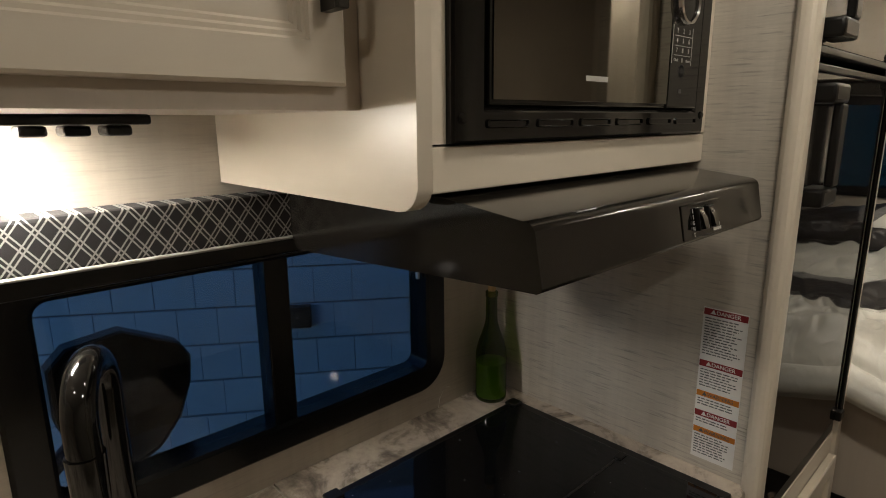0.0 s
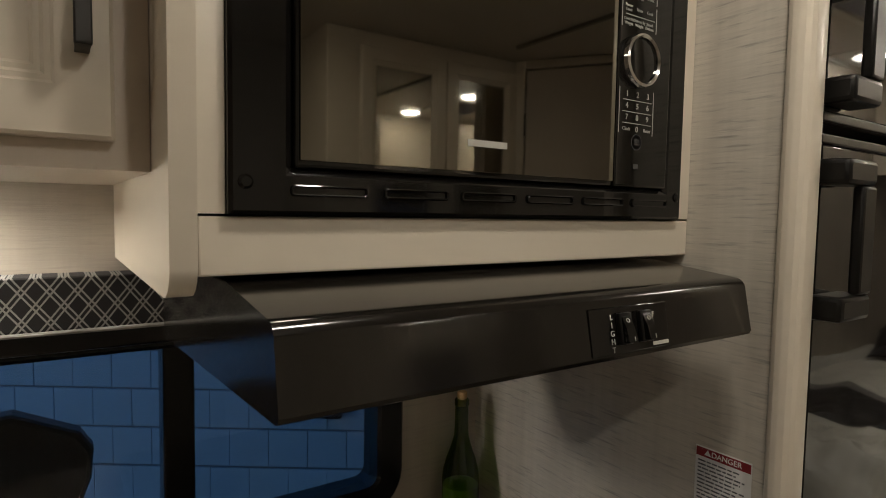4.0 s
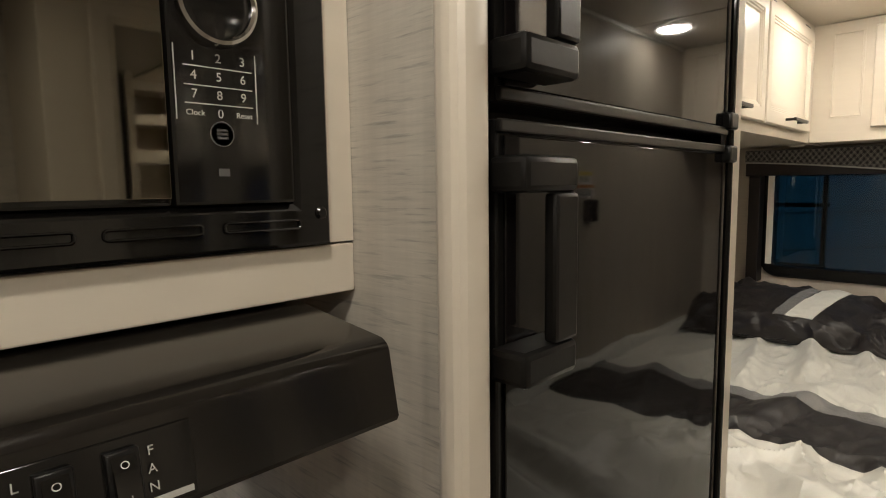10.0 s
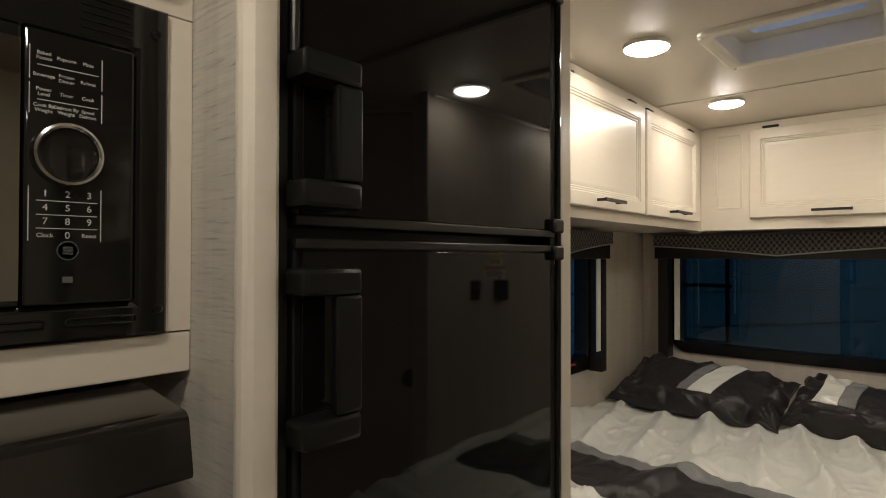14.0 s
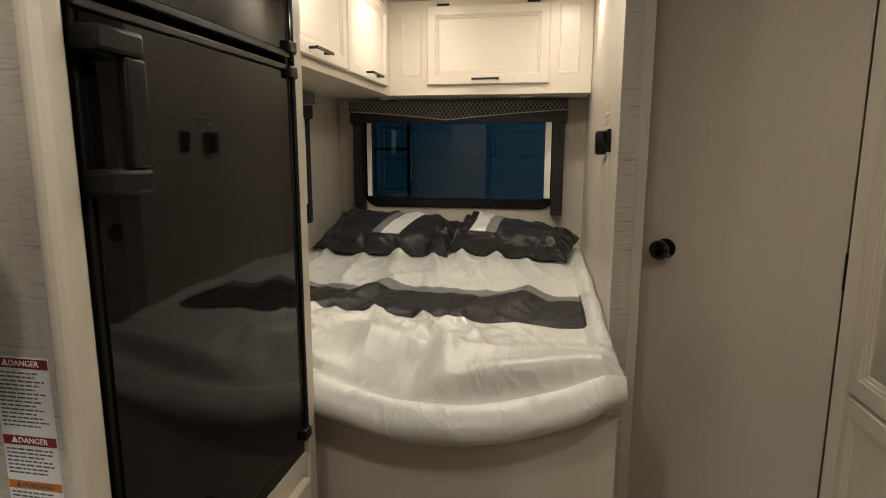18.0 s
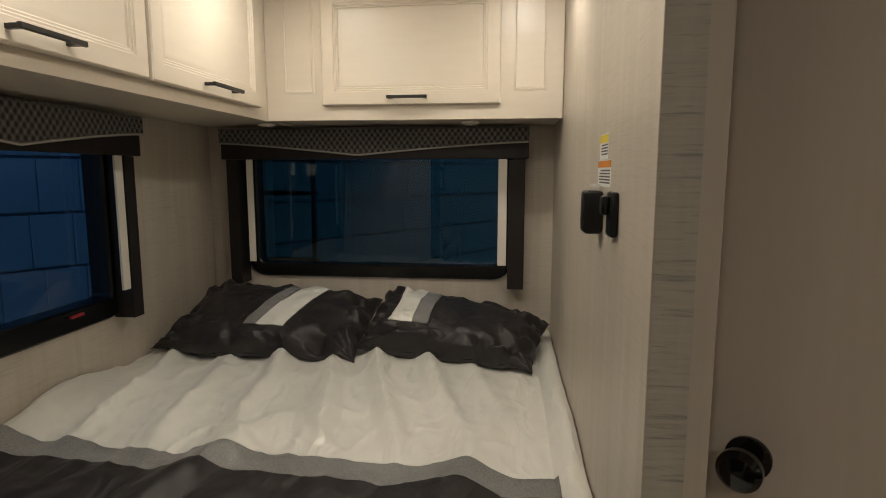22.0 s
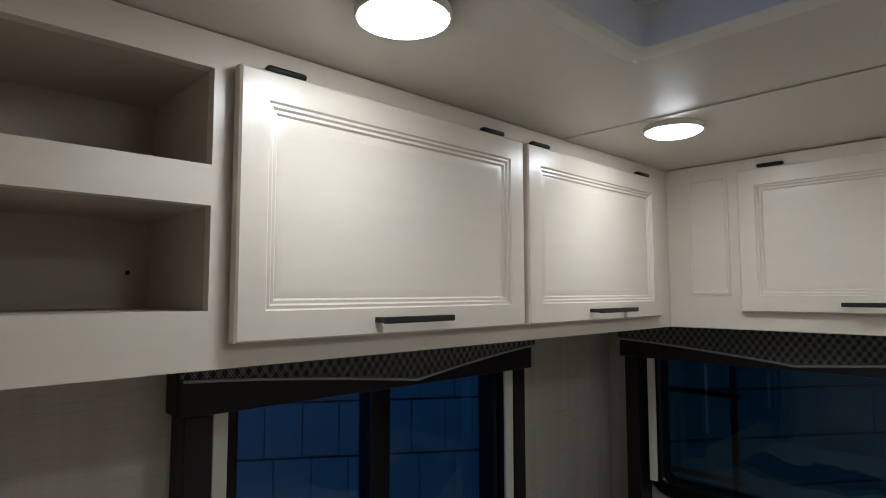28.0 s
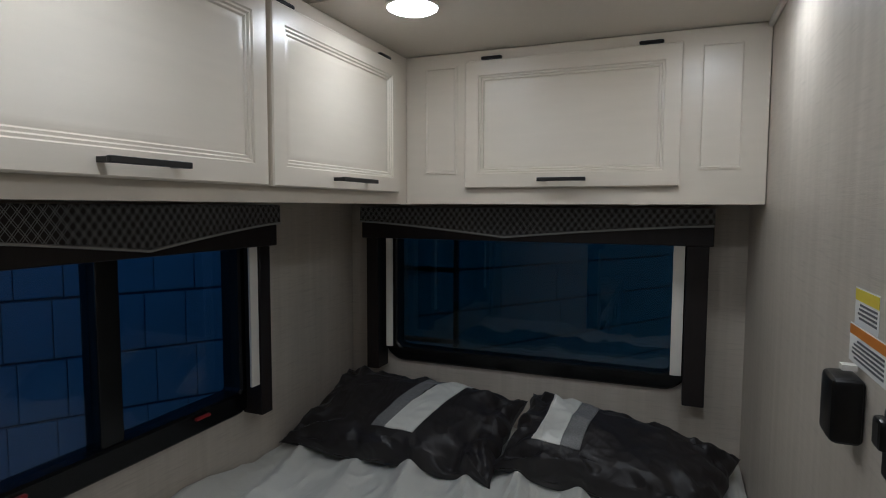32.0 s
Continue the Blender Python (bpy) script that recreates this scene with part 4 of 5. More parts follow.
def uprights(v, axis, d, wall, s, legs, guides, z0):
    """The dark boards and the pale shade guides that run down beside the window, under the valance v."""
    def bb(u0, u1, p, q, c, e):
        p, q = min(p, q), max(p, q)
        return B(u0, u1, p, q, c, e, bevel=0.002) if axis == "y" else B(p, q, u0, u1, c, e, bevel=0.002)

    for u0, u1 in legs:
        part("leg", bb(u0, u1, d + s * 0.004, wall - s * 0.002, z0, 1.602), DARKWOOD, v, "dark stained upright board")
    for u0, u1 in guides:
        part("shade_guide", bb(u0, u1, d + s * 0.006, d + s * 0.014, 1.215, 1.640), WHITEPLASTIC, v, "pale upright shade guide strip")


def window(n, axis, u0, u1, z0, z1, room, out, s, r, w, glassmat, mull, label):
    """An RV window: ring, panes and, where it slides, a mullion. room: the ring's room side, out: its outer side."""
    win = thing("window_%d" % n, put(axis, (u0 + u1) / 2, room, z0), label, "window", kind="structure")
    part("window_frame", ring_frame(axis, u0, u1, z0, z1, r, w, room, out), BLACKFRAME, win)

    def bb(a, b2, p, q, c, e, bev=0.0):
        p, q = min(p, q), max(p, q)
        return B(a, b2, p, q, c, e, bevel=bev) if axis == "y" else B(p, q, a, b2, c, e, bevel=bev)

    g = room + s * 0.032
    lights = ((u0 + w - 0.012, u1 - w + 0.012),)
    if mull:
        part("mullion", bb(mull[0], mull[1], room + s * 0.010, out - s * 0.004, z0 + w - 0.012, z1 - w + 0.012, 0.003), BLACKFRAME, win)
        lights = ((u0 + w - 0.012, mull[0]), (mull[1], u1 - w + 0.012))
    for a, b2 in lights:
        p = part("pane", bb(a, b2, g, g + s * 0.003, z0 + w - 0.012, z1 - w + 0.012), glassmat, win)
        p.visible_shadow = False
    return win


w1 = window(1, "y", 0.180, 0.978, 0.960, 1.372, NORTH - 0.012, NORTH + 0.05, 1, 0.075, 0.054, CLEARGLASS, (0.562, 0.607), "black-framed sliding kitchen window over the worktop")
part("track_strip", B(0.912, 0.918, NORTH + 0.006, NORTH + 0.014, 1.216, 1.309, bevel=0.001), SATIN, w1, "thin bright screen track")
window(2, "y", 2.285, 3.150, 1.128, 1.690, NORTH - 0.014, NORTH + 0.05, 1, 0.075, 0.062, CLEARGLASS, (2.667, 2.724), "black-framed sliding bedroom window with red exit latches")
window(3, "x", -0.085, 0.955, 1.150, 1.690, REAR - 0.014, REAR + 0.05, 1, 0.075, 0.050, TINTGLASS, None, "black-framed tinted rear window above the pillows")

v1 = bed_valance("y", 2.214, 3.178, 1.025, NORTH, 1, 1.603, 1.667, 1.617, 1.718, "dark patterned fabric valance over the bedroom side window")
uprights(v1, "y", 1.028, NORTH, 1, ((2.225, 2.274), (3.108, 3.154)), ((2.2755, 2.303), (3.072, 3.104)), 1.125)
v2 = bed_valance("x", -0.139, 1.008, 3.632, REAR, 1, 1.603, 1.662, 1.617, 1.714, "dark patterned fabric valance over the rear window")
uprights(v2, "x", 3.636, REAR, 1, ((0.948, 0.994), (-0.128, -0.068)), ((0.892, 0.917), (-0.064, -0.032)), 1.128)

# kitchen valance
v = thing("kitchen_valance", (0.2, 1.06, 1.36), "dark lattice-patterned fabric valance over the kitchen window", "valance")
part("cloth", B(-0.45, 0.610, 1.036, NORTH - 0.003, 1.366, 1.438, bevel=0.006), FABRIC_K, v)
part("piping", tube([(-0.45, 1.036, 1.366), (0.610, 1.036, 1.366)], 0.003, 8), PIPING, v)
part("head_rail", B(-0.45, 1.026, 1.050, NORTH - 0.013, 1.336, 1.3655, bevel=0.004), BLACK, v, "black shade head rail under the valance")

# ---- refrigerator ----
fr = thing("refrigerator", (1.49, 0.75, 0.76), "black two-door refrigerator built in above a cabinet", "refrigerator")
FX0, FX1 = 1.186, 1.793
part("case", B(FX0 + 0.01, FX1 - 0.01, 0.545, 1.05, 0.772, 2.125), BLACK, fr)
tf = bmesh.new()
loops(tf, "y", [(rect(FX0, FX1, 0.755, 2.140), 0.543), (rect(FX0, FX1, 0.755, 2.140), 0.500), (rect(FX0 + 0.003, FX1 - 0.003, 0.758, 2.137), 0.497), (rect(FX0 + 0.018, FX1 - 0.018, 0.788, 2.122), 0.497), (rect(FX0 + 0.018, FX1 - 0.018, 0.788, 2.122), 0.543)], cap=False)
part("surround", tf, BLACK, fr)


def fridge_door(z0, z1):
    d = part("door", B(1.2075, 1.772, 0.492, 0.540, z0, z1, bevel=0.004), BLACK, fr)
    part("door_panel", B(1.218, 1.761, 0.4885, 0.4915, z0 + 0.014, z1 - 0.014, bevel=0.001), FRIDGEGLOSS, d, "mirror-smooth black door panel")
    return d


up = fridge_door(1.647, 2.118)
lo = fridge_door(0.792, 1.633)
part("door_edge", B(1.2075, 1.772, 0.485, 0.4918, 1.621, 1.6328, bevel=0.002), BLACKMETAL, lo, "dark metal strip along the door's top edge")
part("door_edge", B(1.2075, 1.772, 0.485, 0.4918, 1.6475, 1.660, bevel=0.002), BLACKMETAL, up)


def fridge_handle(z0, z1, d):
    h = part("handle", B(1.192, 1.273, 0.447, 0.4880, z1 - 0.031, z1, bevel=0.006), BLACK, d, "black bow handle standing off the door")
    part("handle_arm", B(1.192, 1.273, 0.447, 0.4880, z0, z0 + 0.031, bevel=0.006), BLACK, h)
    part("grip", B(1.236, 1.273, 0.447, 0.461, z0 + 0.0312, z1 - 0.0312, bevel=0.004), BLACK, h)


fridge_handle(1.665, 1.836, up)
fridge_handle(1.405, 1.600, lo)
for z in (2.085, 1.656, 1.606, 0.800):
    part("hinge", B(1.757, 1.791, 0.476, 0.4965, z, z + 0.026, bevel=0.004), BLACK, fr, "black door hinge")
part("edge_rod", cyl(bmesh.new(), (1.2025, 0.4825, 1.838), (1.2025, 0.4825, 2.118), 0.0055, n=12), BLACKMETAL, up)
part("hinge_rod", cyl(bmesh.new(), (1.782, 0.4855, 0.826), (1.782, 0.4855, 2.085), 0.0055, n=12), BLACKGLOSS, fr)

# housing round and below the refrigerator
c = thing("refrigerator_cabinet", (1.5, 0.78, 0.0), "cream cabinet below the built-in refrigerator", "cabinet")
part("side_panel", B(1.797, 1.834, 0.486, NORTH - 0.004, 0.0, CEIL - 0.002, bevel=0.003), CREAM, c)
part("face_frame", B(1.1845, 1.796, 0.495, 0.515, 0.0, 0.7545, bevel=0.002), CREAM, c)
part("bottom_shelf", B(1.1845, 1.796, 0.5155, NORTH - 0.004, 0.735, 0.7545), CREAM, c)
part("top_filler", B(1.1845, 1.796, 0.495, 0.515, 2.1405, CEIL - 0.002), CREAM, c)
for u0, u1, hu in ((1.206, 1.487, 1.465), (1.491, 1.772, 1.519)):
    d = part("door", panel_door("y", u0, u1, 0.10, 0.702, 0.475, 1), CREAM, c)
    pull(d, "y", 0.490, 0.638, 0.475, 1, upright=True, u=hu)
for z in (0.18, 0.572):
    part("door_hinge", B(1.1935, 1.205, 0.482, 0.494, z, z + 0.05, bevel=0.002), BLACK, c)

# ---- bedroom overhead cabinets ----
NF = 0.722
c = thing("overhead_cabinet", (2.6, 0.9, 1.725), "cream overhead cabinet with cubbies and two lift-up doors", "overhead cabinet")
fr_ = bmesh.new()
us = [1.8355, 1.906, 2.138, 3.7180]
zs = [1.722, 1.795, 1.928, 1.980, 2.106, CEIL - 0.002]
for a in range(3):
    for b in range(5):
        if a == 1 and b in (1, 3):
            continue
        box(fr_, us[a], us[a + 1], NF, NF + 0.018, zs[b], zs[b + 1])
bmesh.ops.remove_doubles(fr_, verts=fr_.verts, dist=1e-5)
dead = [f for f in fr_.faces if all(len(e.link_faces) > 2 for e in f.edges)]
bmesh.ops.delete(fr_, geom=dead, context="FACES")
part("face_frame", fr_, CREAM, c)
part("bottom_board", B(1.8355, 3.7180, NF + 0.019, NORTH - 0.003, 1.732, 1.748), CREAM, c)
for b in (1, 3):
    x0, x1, z0, z1 = 1.906, 2.138, zs[b], zs[b + 1]
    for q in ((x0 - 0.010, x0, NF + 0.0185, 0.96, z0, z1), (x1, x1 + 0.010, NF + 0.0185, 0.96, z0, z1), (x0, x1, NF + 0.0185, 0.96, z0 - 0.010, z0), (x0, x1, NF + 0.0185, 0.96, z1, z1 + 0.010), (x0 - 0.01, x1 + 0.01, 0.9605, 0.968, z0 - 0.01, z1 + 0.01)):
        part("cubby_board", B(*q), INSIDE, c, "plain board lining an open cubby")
part("cable_hole", lathe(bmesh.new(), [(0.0035, 0), (0.0035, 0.0008)], (2.108, 0.9603, 1.848), n=12, axis="y"), BLACK, c)
for u0, u1, h0, h1 in ((2.162, 2.738, 2.374, 2.516), (2.752, 3.306, 2.960, 3.122)):
    d = part("door", panel_door("y", u0, u1, 1.754, 2.113, 0.697, 1), CREAM, c)
    pull(d, "y", h0, h1, 0.697, 1, z=1.777)
for u in (2.234, 2.664, 2.812, 3.248):
    part("door_hinge", B(u - 0.030, u + 0.030, 0.706, 0.7215, 2.1165, 2.1265, bevel=0.0045), BLACK, c, "dark edge of a lift-up hinge")

XF = 3.402
c = thing("rear_cabinet", (3.56, 0.25, 1.722), "cream overhead cabinet across the rear wall", "overhead cabinet")
part("face_frame", B(XF, XF + 0.018, BEDWALL + 0.002, 0.7215, 1.722, CEIL - 0.002, bevel=0.0015), CREAM, c)
part("bottom_board", B(XF + 0.019, REAR - 0.002, BEDWALL + 0.002, 0.7215, 1.728, 1.744), CREAM, c)
d = part("door", panel_door("x", -0.040, 0.530, 1.768, 2.122, 3.383, 1), CREAM, c)
pull(d, "x", 0.186, 0.314, 3.383, 1, z=1.789)
for y0, y1 in ((0.565, 0.655), (-0.175, -0.085)):
    pn = bmesh.new()
    i = lambda k: rect(y0 + k, y1 - k, 1.815 + k, 2.112 - k)
    loops(pn, "x", [(i(-0.006), XF), (i(-0.006), XF - 0.003), (i(0), XF - 0.0036), (i(0.003), XF - 0.0005), (i(0.006), XF - 0.0004)])
    part("side_moulding", pn, CREAM, c, "narrow sunk side panel")
for y in (0.455, 0.035):
    part("door_hinge", B(3.3865, XF - 0.0005, y - 0.030, y + 0.030, 2.1250, 2.1340, bevel=0.004), BLACK, c, "dark edge of a lift-up hinge")
pk = []
for y in (0.80, 0.067):
    pk.append(solo("puck_lamp", lathe(bmesh.new(), [(0.022, 0), (0.030, 0.004), (0.032, 0.008)], (3.58, y, 1.7195), n=24), WHITEPLASTIC, "small unlit round lamp under the rear cabinet", "lamp", "puck lamps"))

# ---- ceiling lamps, vent, track ----
def dome(x, y, lens):
    l = thing("ceiling_lamp", (x, y, CEIL - 0.020), "lit round white dome ceiling lamp", "ceiling lamp", "ceiling lamps")
    part("ring", lathe(bmesh.new(), [(0.0570, -0.0005), (0.0585, -0.002), (0.0582, -0.0095), (0.0572, -0.0115), (0.0555, -0.0118), (0.0545, -0.0100)], (x, y, CEIL), n=40), WHITEPLASTIC, l)
    part("lens", lathe(bmesh.new(), [(0.0543, -0.0102), (0.0530, -0.0125), (0.045, -0.0165), (0.030, -0.0195), (0.010, -0.021)], (x, y, CEIL), n=40), lens, l, "glowing dome lens")
    return l


for x, y in ((2.278, 0.512), (2.990, 0.510), (3.000, -0.110), (2.285, -0.110)):
    dome(x, y, LENS)
# Kitchen lamps out of view; the aisle one is added to brighten the door.
for x, y, lens in ((0.82, 0.28, KLENS), (0.72, -0.40, AISLEFILL), (-0.30, 0.30, FLENS)):
    dome(x, y, lens)

vt = thing("roof_vent", (2.445, 0.2, CEIL), "off-white roof vent frame with a tinted dome", "roof vent")
VX0, VX1, VY0, VY1 = 2.276, 2.608, 0.003, 0.396


def vring(levels, cap=False):
    bm = bmesh.new()
    vs = []
    for k, r, z in levels:
        vs.append([bm.verts.new((a, b, z)) for a, b in round_rect(VX0 + k, VX1 - k, VY0 + k, VY1 - k, r, 5)])
    for a, b in zip(vs, vs[1:]):
        n = len(a)
        for q in range(n):
            bm.faces.new((a[q], a[(q + 1) % n], b[(q + 1) % n], b[q]))
    if cap:
        bm.faces.new(vs[-1])
    return bm


part("garnish", vring([(0.0, 0.03, CEIL - 0.0005), (0.0, 0.03, CEIL - 0.010), (0.004, 0.03, CEIL - 0.013), (0.028, 0.02, CEIL - 0.013), (0.034, 0.02, CEIL - 0.008), (0.034, 0.02, CEIL + 0.050), (0.072, 0.02, CEIL + 0.055), (0.072, 0.02, CEIL + 0.085)]), WHITEPLASTIC, vt)
ld = part("lid", vring([(0.055, 0.02, CEIL + 0.092), (0.055, 0.02, CEIL + 0.10), (0.08, 0.02, CEIL + 0.118)], cap=True), pane_glass("tinted_vent_lid", (0.26, 0.33, 0.42)), vt, "tinted translucent lid")
ld.visible_shadow = False
for x in (VX0 + 0.015, VX1 - 0.015):
    for y in (VY0 + 0.015, VY1 - 0.015):
        part("screw", lathe(bmesh.new(), [(0.004, 0), (0.004, -0.0015), (0.0025, -0.003)], (x, y, CEIL - 0.013), n=10), SATIN, vt)
tagged(new("trim_ceiling_seam", finish("trim_ceiling_seam", B(2.905, 2.925, BEDWALL + 0.002, NF - 0.002, CEIL - 0.003, CEIL - 0.0002, bevel=0.001), CEILING)), "flat ceiling seam strip", "trim", kind="structure")
tk = thing("curtain_track", (1.888, 0.2, CEIL - 0.012), "dull metal curtain track screwed to the ceiling", "curtain track")
part("rail", B(1.876, 1.892, -0.60, 0.715, CEIL - 0.012, CEIL - 0.0005, bevel=0.002), mat("dull_aluminium", (0.28, 0.25, 0.22), 0.45, metal=0.6), tk)
tagged(new("trim_bed_wall_top", finish("trim_bed_wall_top", B(2.245, XF - 0.002, BEDWALL + 0.0002, BEDWALL + 0.012, CEIL - 0.016, CEIL - 0.001, bevel=0.004), SATIN)), "slim metal bead along the wall's top", "trim", kind="structure")

# ---- bed ----
bd = thing("bed_base", (2.8, 0.43, 0.0), "greige bed base with a black access panel", "bed base")
part("front_panel", B(1.960, 1.978, BEDWALL + 0.002, NORTH - 0.004, 0, 0.822), GREIGE, bd)
part("deck", B(1.979, REAR - 0.002, BEDWALL + 0.002, NORTH - 0.004, 0.722, 0.740), GREIGE, bd)
part("access_panel", B(1.950, 1.9595, 0.10, 0.545, 0.10, 0.49, bevel=0.006), BLACK, bd, "black access panel in the base front")
part("panel_latch", cyl(bmesh.new(), (1.9498, 0.33, 0.41), (1.938, 0.33, 0.41), 0.014), CHROME, bd)
part("panel_seam", B(1.9585, 1.9598, 0.02, 0.024, 0.0, 0.815), GREIGE, bd)
solo("mattress", B(2.050, REAR - 0.006, BEDWALL + 0.040, NORTH - 0.012, 0.7405, 0.890, bevel=0.05, seg=4), WHITECLOTH, "white mattress mostly hidden by the quilt", "mattress")


def ease(a, b, t):
    q = max(0.0, min(1.0, (t - a) / (b - a)))
    return q * q * (3 - 2 * q)


def quilt_top(x, y):
    """Height of the quilt over the mattress: long soft folds below the pillows, tumbled creases towards the foot."""
    z = 0.948 + 0.014 * noise.noise(Vector((x * 1.8, y * 2.2, 0.3)))
    far = ease(2.58, 2.90, x) * (1 - 0.5 * ease(3.35, 3.6, x))
    wander = noise.noise(Vector((x * 1.3, y * 1.7, 2.0)))
    ph = (y - 0.32 * (x - 3.2) - 0.12 * (x - 3.2) ** 2 + 0.07 * wander) / 0.165
    ph += 0.30 * noise.noise(Vector((ph * 0.7, x * 0.9, 41.0)))
    w = 0.5 + 0.5 * math.cos(2 * math.pi * ph + 0.75 * math.sin(2 * math.pi * ph))
    z += 0.030 * (math.exp(-((y - 0.54 - 0.25 * (2.66 - x)) / 0.055) ** 2) + math.exp(-((y - 0.01 - 0.25 * (2.66 - x)) / 0.06) ** 2)) * ease(2.30, 2.55, x) * (1 - ease(2.70, 3.0, x))
    z += far * (0.10 + 0.90 * ease(-0.12, 0.16, y)) * w * 0.042 * max(0.25, 0.75 + 0.9 * noise.noise(Vector((ph * 0.9, x * 1.2, 9.0))))
    z += far * 0.006 * (0.5 - abs(noise.noise(Vector((x * 3.5 + y * 3.0, y * 6.0 - x * 2.0, 31.0)))))
    band = ease(2.26, 2.34, x) * (1 - ease(2.54, 2.68, x))
    bw = noise.noise(Vector((y * 2.4, x * 1.5, 12.0)))
    z += band * 0.015 * (0.6 + noise.noise(Vector((y * 5, 2.0, 70)))) * abs(math.cos(math.pi * (y + 0.30 * (x - 2.5) + 0.10 * bw) / 0.150)) ** 0.8
    foot = 1 - ease(2.26, 2.46, x)
    live = (0.12 + 0.88 * ease(-0.02, 0.34, y)) * (0.15 + 0.85 * ease(1.97, 2.12, x))
    wx = x + 0.06 * noise.noise(Vector((x * 3, y * 3, 50)))
    wy = y + 0.06 * noise.noise(Vector((x * 3, y * 3, 60)))
    for turn, fa, fc, amp, sd in ((0.6, 2.6, 7.0, 0.021, 4.0), (-0.7, 2.2, 6.0, 0.022, 14.0), (1.4, 5.0, 11.0, 0.011, 24.0)):
        ca, sa = math.cos(turn), math.sin(turn)
        n1 = noise.noise(Vector(((wx * ca + wy * sa) * fa, (wy * ca - wx * sa) * fc, sd)))
        z += foot * live * amp * max(0.0, 1 - abs(n1) * 3.4) ** 1.2
    z -= foot * 0.010
    z += 0.0030 * noise.noise(Vector((x * 21, y * 16, 6.0)))
    crimp = noise.noise(Vector((x * 6.0 + 2.0 * y, y * 13.0 - 3.0 * x, 17.0)))
    z += 0.0065 * max(0.0, 1 - abs(crimp) * 4.0) * (0.35 + 0.65 * ease(0.0, 0.5, y)) * (1 - 0.5 * band)
    z += 0.034 * max(0.0, 1 - ((y - BEDWALL - 0.030) / 0.034) ** 2) * ease(1.9, 2.2, x) * (0.85 + 0.3 * noise.noise(Vector((x * 3, 0, 2))))
    z += 0.02 * max(0.0, 1 - abs(y - NORTH + 0.03) / 0.09)
    return z


def swag_line(y, low, right, left, most):
    """Height of a line slung between the bed's two foot corners."""
    d = y - 0.20
    return min(most, low + (right if d < 0 else left) * d * d)


def foot_profile(y):
    """The quilt's foot at one place across the bed: top, pocket, thick slung roll, hem."""
    wob = noise.noise(Vector((y * 4.0, 1.0, 0.0)))
    crest = swag_line(y, 0.856, 0.68, 0.66, 0.957) + 0.004 * wob
    hem = swag_line(y, 0.764, 0.74, 0.66, 0.890) + 0.005 * noise.noise(Vector((y * 6, 4.0, 0)))
    gap = 0.058 * max(0.0, 1 - ((y - 0.03) / 0.25) ** 2)
    dent = 0.012 * math.exp(-((y - 0.29) / 0.06) ** 2)
    h = crest - hem
    fat = 0.72 + 0.5 * h / 0.10
    zt = quilt_top(2.10, y)
    return [
        (2.14, quilt_top(2.14, y)), (2.10, zt),
        (2.035, zt * 0.55 + (crest + gap) * 0.45 - dent + 0.006 * noise.noise(Vector((y * 7, 2.0, 8)))),
        (1.968, crest + gap + 0.003 - dent), (1.938, crest + gap * 0.25 - 0.026 - 0.5 * dent),
        (1.914, crest - 0.020), (1.888, crest), (1.864 - 0.010 * fat, crest - 0.20 * h),
        (1.850 - 0.016 * fat, crest - 0.55 * h + 0.004 * wob), (1.857 - 0.010 * fat, hem + 0.14 * h), (1.884, hem), (1.905, hem + 0.012)]


A_TOP, A_END = 2.10, 1.62


def quilt_point(a, y):
    """a: the place along the quilt; past the foot of the mattress it sags in a pocket and hangs in a roll."""
    if a >= A_TOP:
        return (a, y, quilt_top(a, y))
    pr = foot_profile(y)
    q = (A_TOP - a) / (A_TOP - A_END) * (len(pr) - 3)
    k = min(int(q), len(pr) - 4)
    f = q - k
    p0, p1, p2, p3 = pr[k:k + 4]
    c = lambda n: 0.5 * (2 * p1[n] + (p2[n] - p0[n]) * f + (2 * p0[n] - 5 * p1[n] + 4 * p2[n] - p3[n]) * f * f + (3 * p1[n] - p0[n] - 3 * p2[n] + p3[n]) * f ** 3)
    x, z = c(0), c(1)
    hang = ease(1.95, 1.86, x)
    x += 0.006 * noise.noise(Vector((y * 5 + z * 9, z * 14 - y * 6, 3.0))) * hang
    z += 0.004 * noise.noise(Vector((y * 9, a * 9, 6.0)))
    e = max(0.0, 1 - (y - BEDWALL) / 0.11)
    out = ease(2.20, 2.06, x)
    return (x + 0.060 * e * e * hang, y - 0.012 * e * out, z - 0.030 * e ** 3 * out * (1 - 0.6 * hang))


def quilt_strip(a0, a1, na, y0=BEDWALL + 0.004, y1=NORTH - 0.006, ny=170):
    bm = bmesh.new()
    g = []
    for i in range(na + 1):
        row = []
        for j in range(ny + 1):
            y = y0 + (y1 - y0) * j / ny
            e0 = a0 + seam(a0, y)
            e1 = a1 + seam(a1, y)
            row.append(bm.verts.new(quilt_point(e0 + (e1 - e0) * i / na, y)))
        g.append(row)
    for i in range(na):
        for j in range(ny):
            bm.faces.new((g[i][j], g[i][j + 1], g[i + 1][j + 1], g[i + 1][j]))
    r = bmesh.ops.extrude_face_region(bm, geom=list(bm.faces))
    nv = [v for v in r["geom"] if isinstance(v, bmesh.types.BMVert)]
    bmesh.ops.translate(bm, verts=nv, vec=(0.009, 0, -0.009))
    return bm


def seam(a, y):
    if a < 2.2 or a > 3.6:
        return 0.0
    return 0.022 * noise.noise(Vector((y * 5, a * 0.3, 3))) + 0.008 * noise.noise(Vector((y * 14, a * 0.3, 5))) + 0.02 * (y - 0.4)


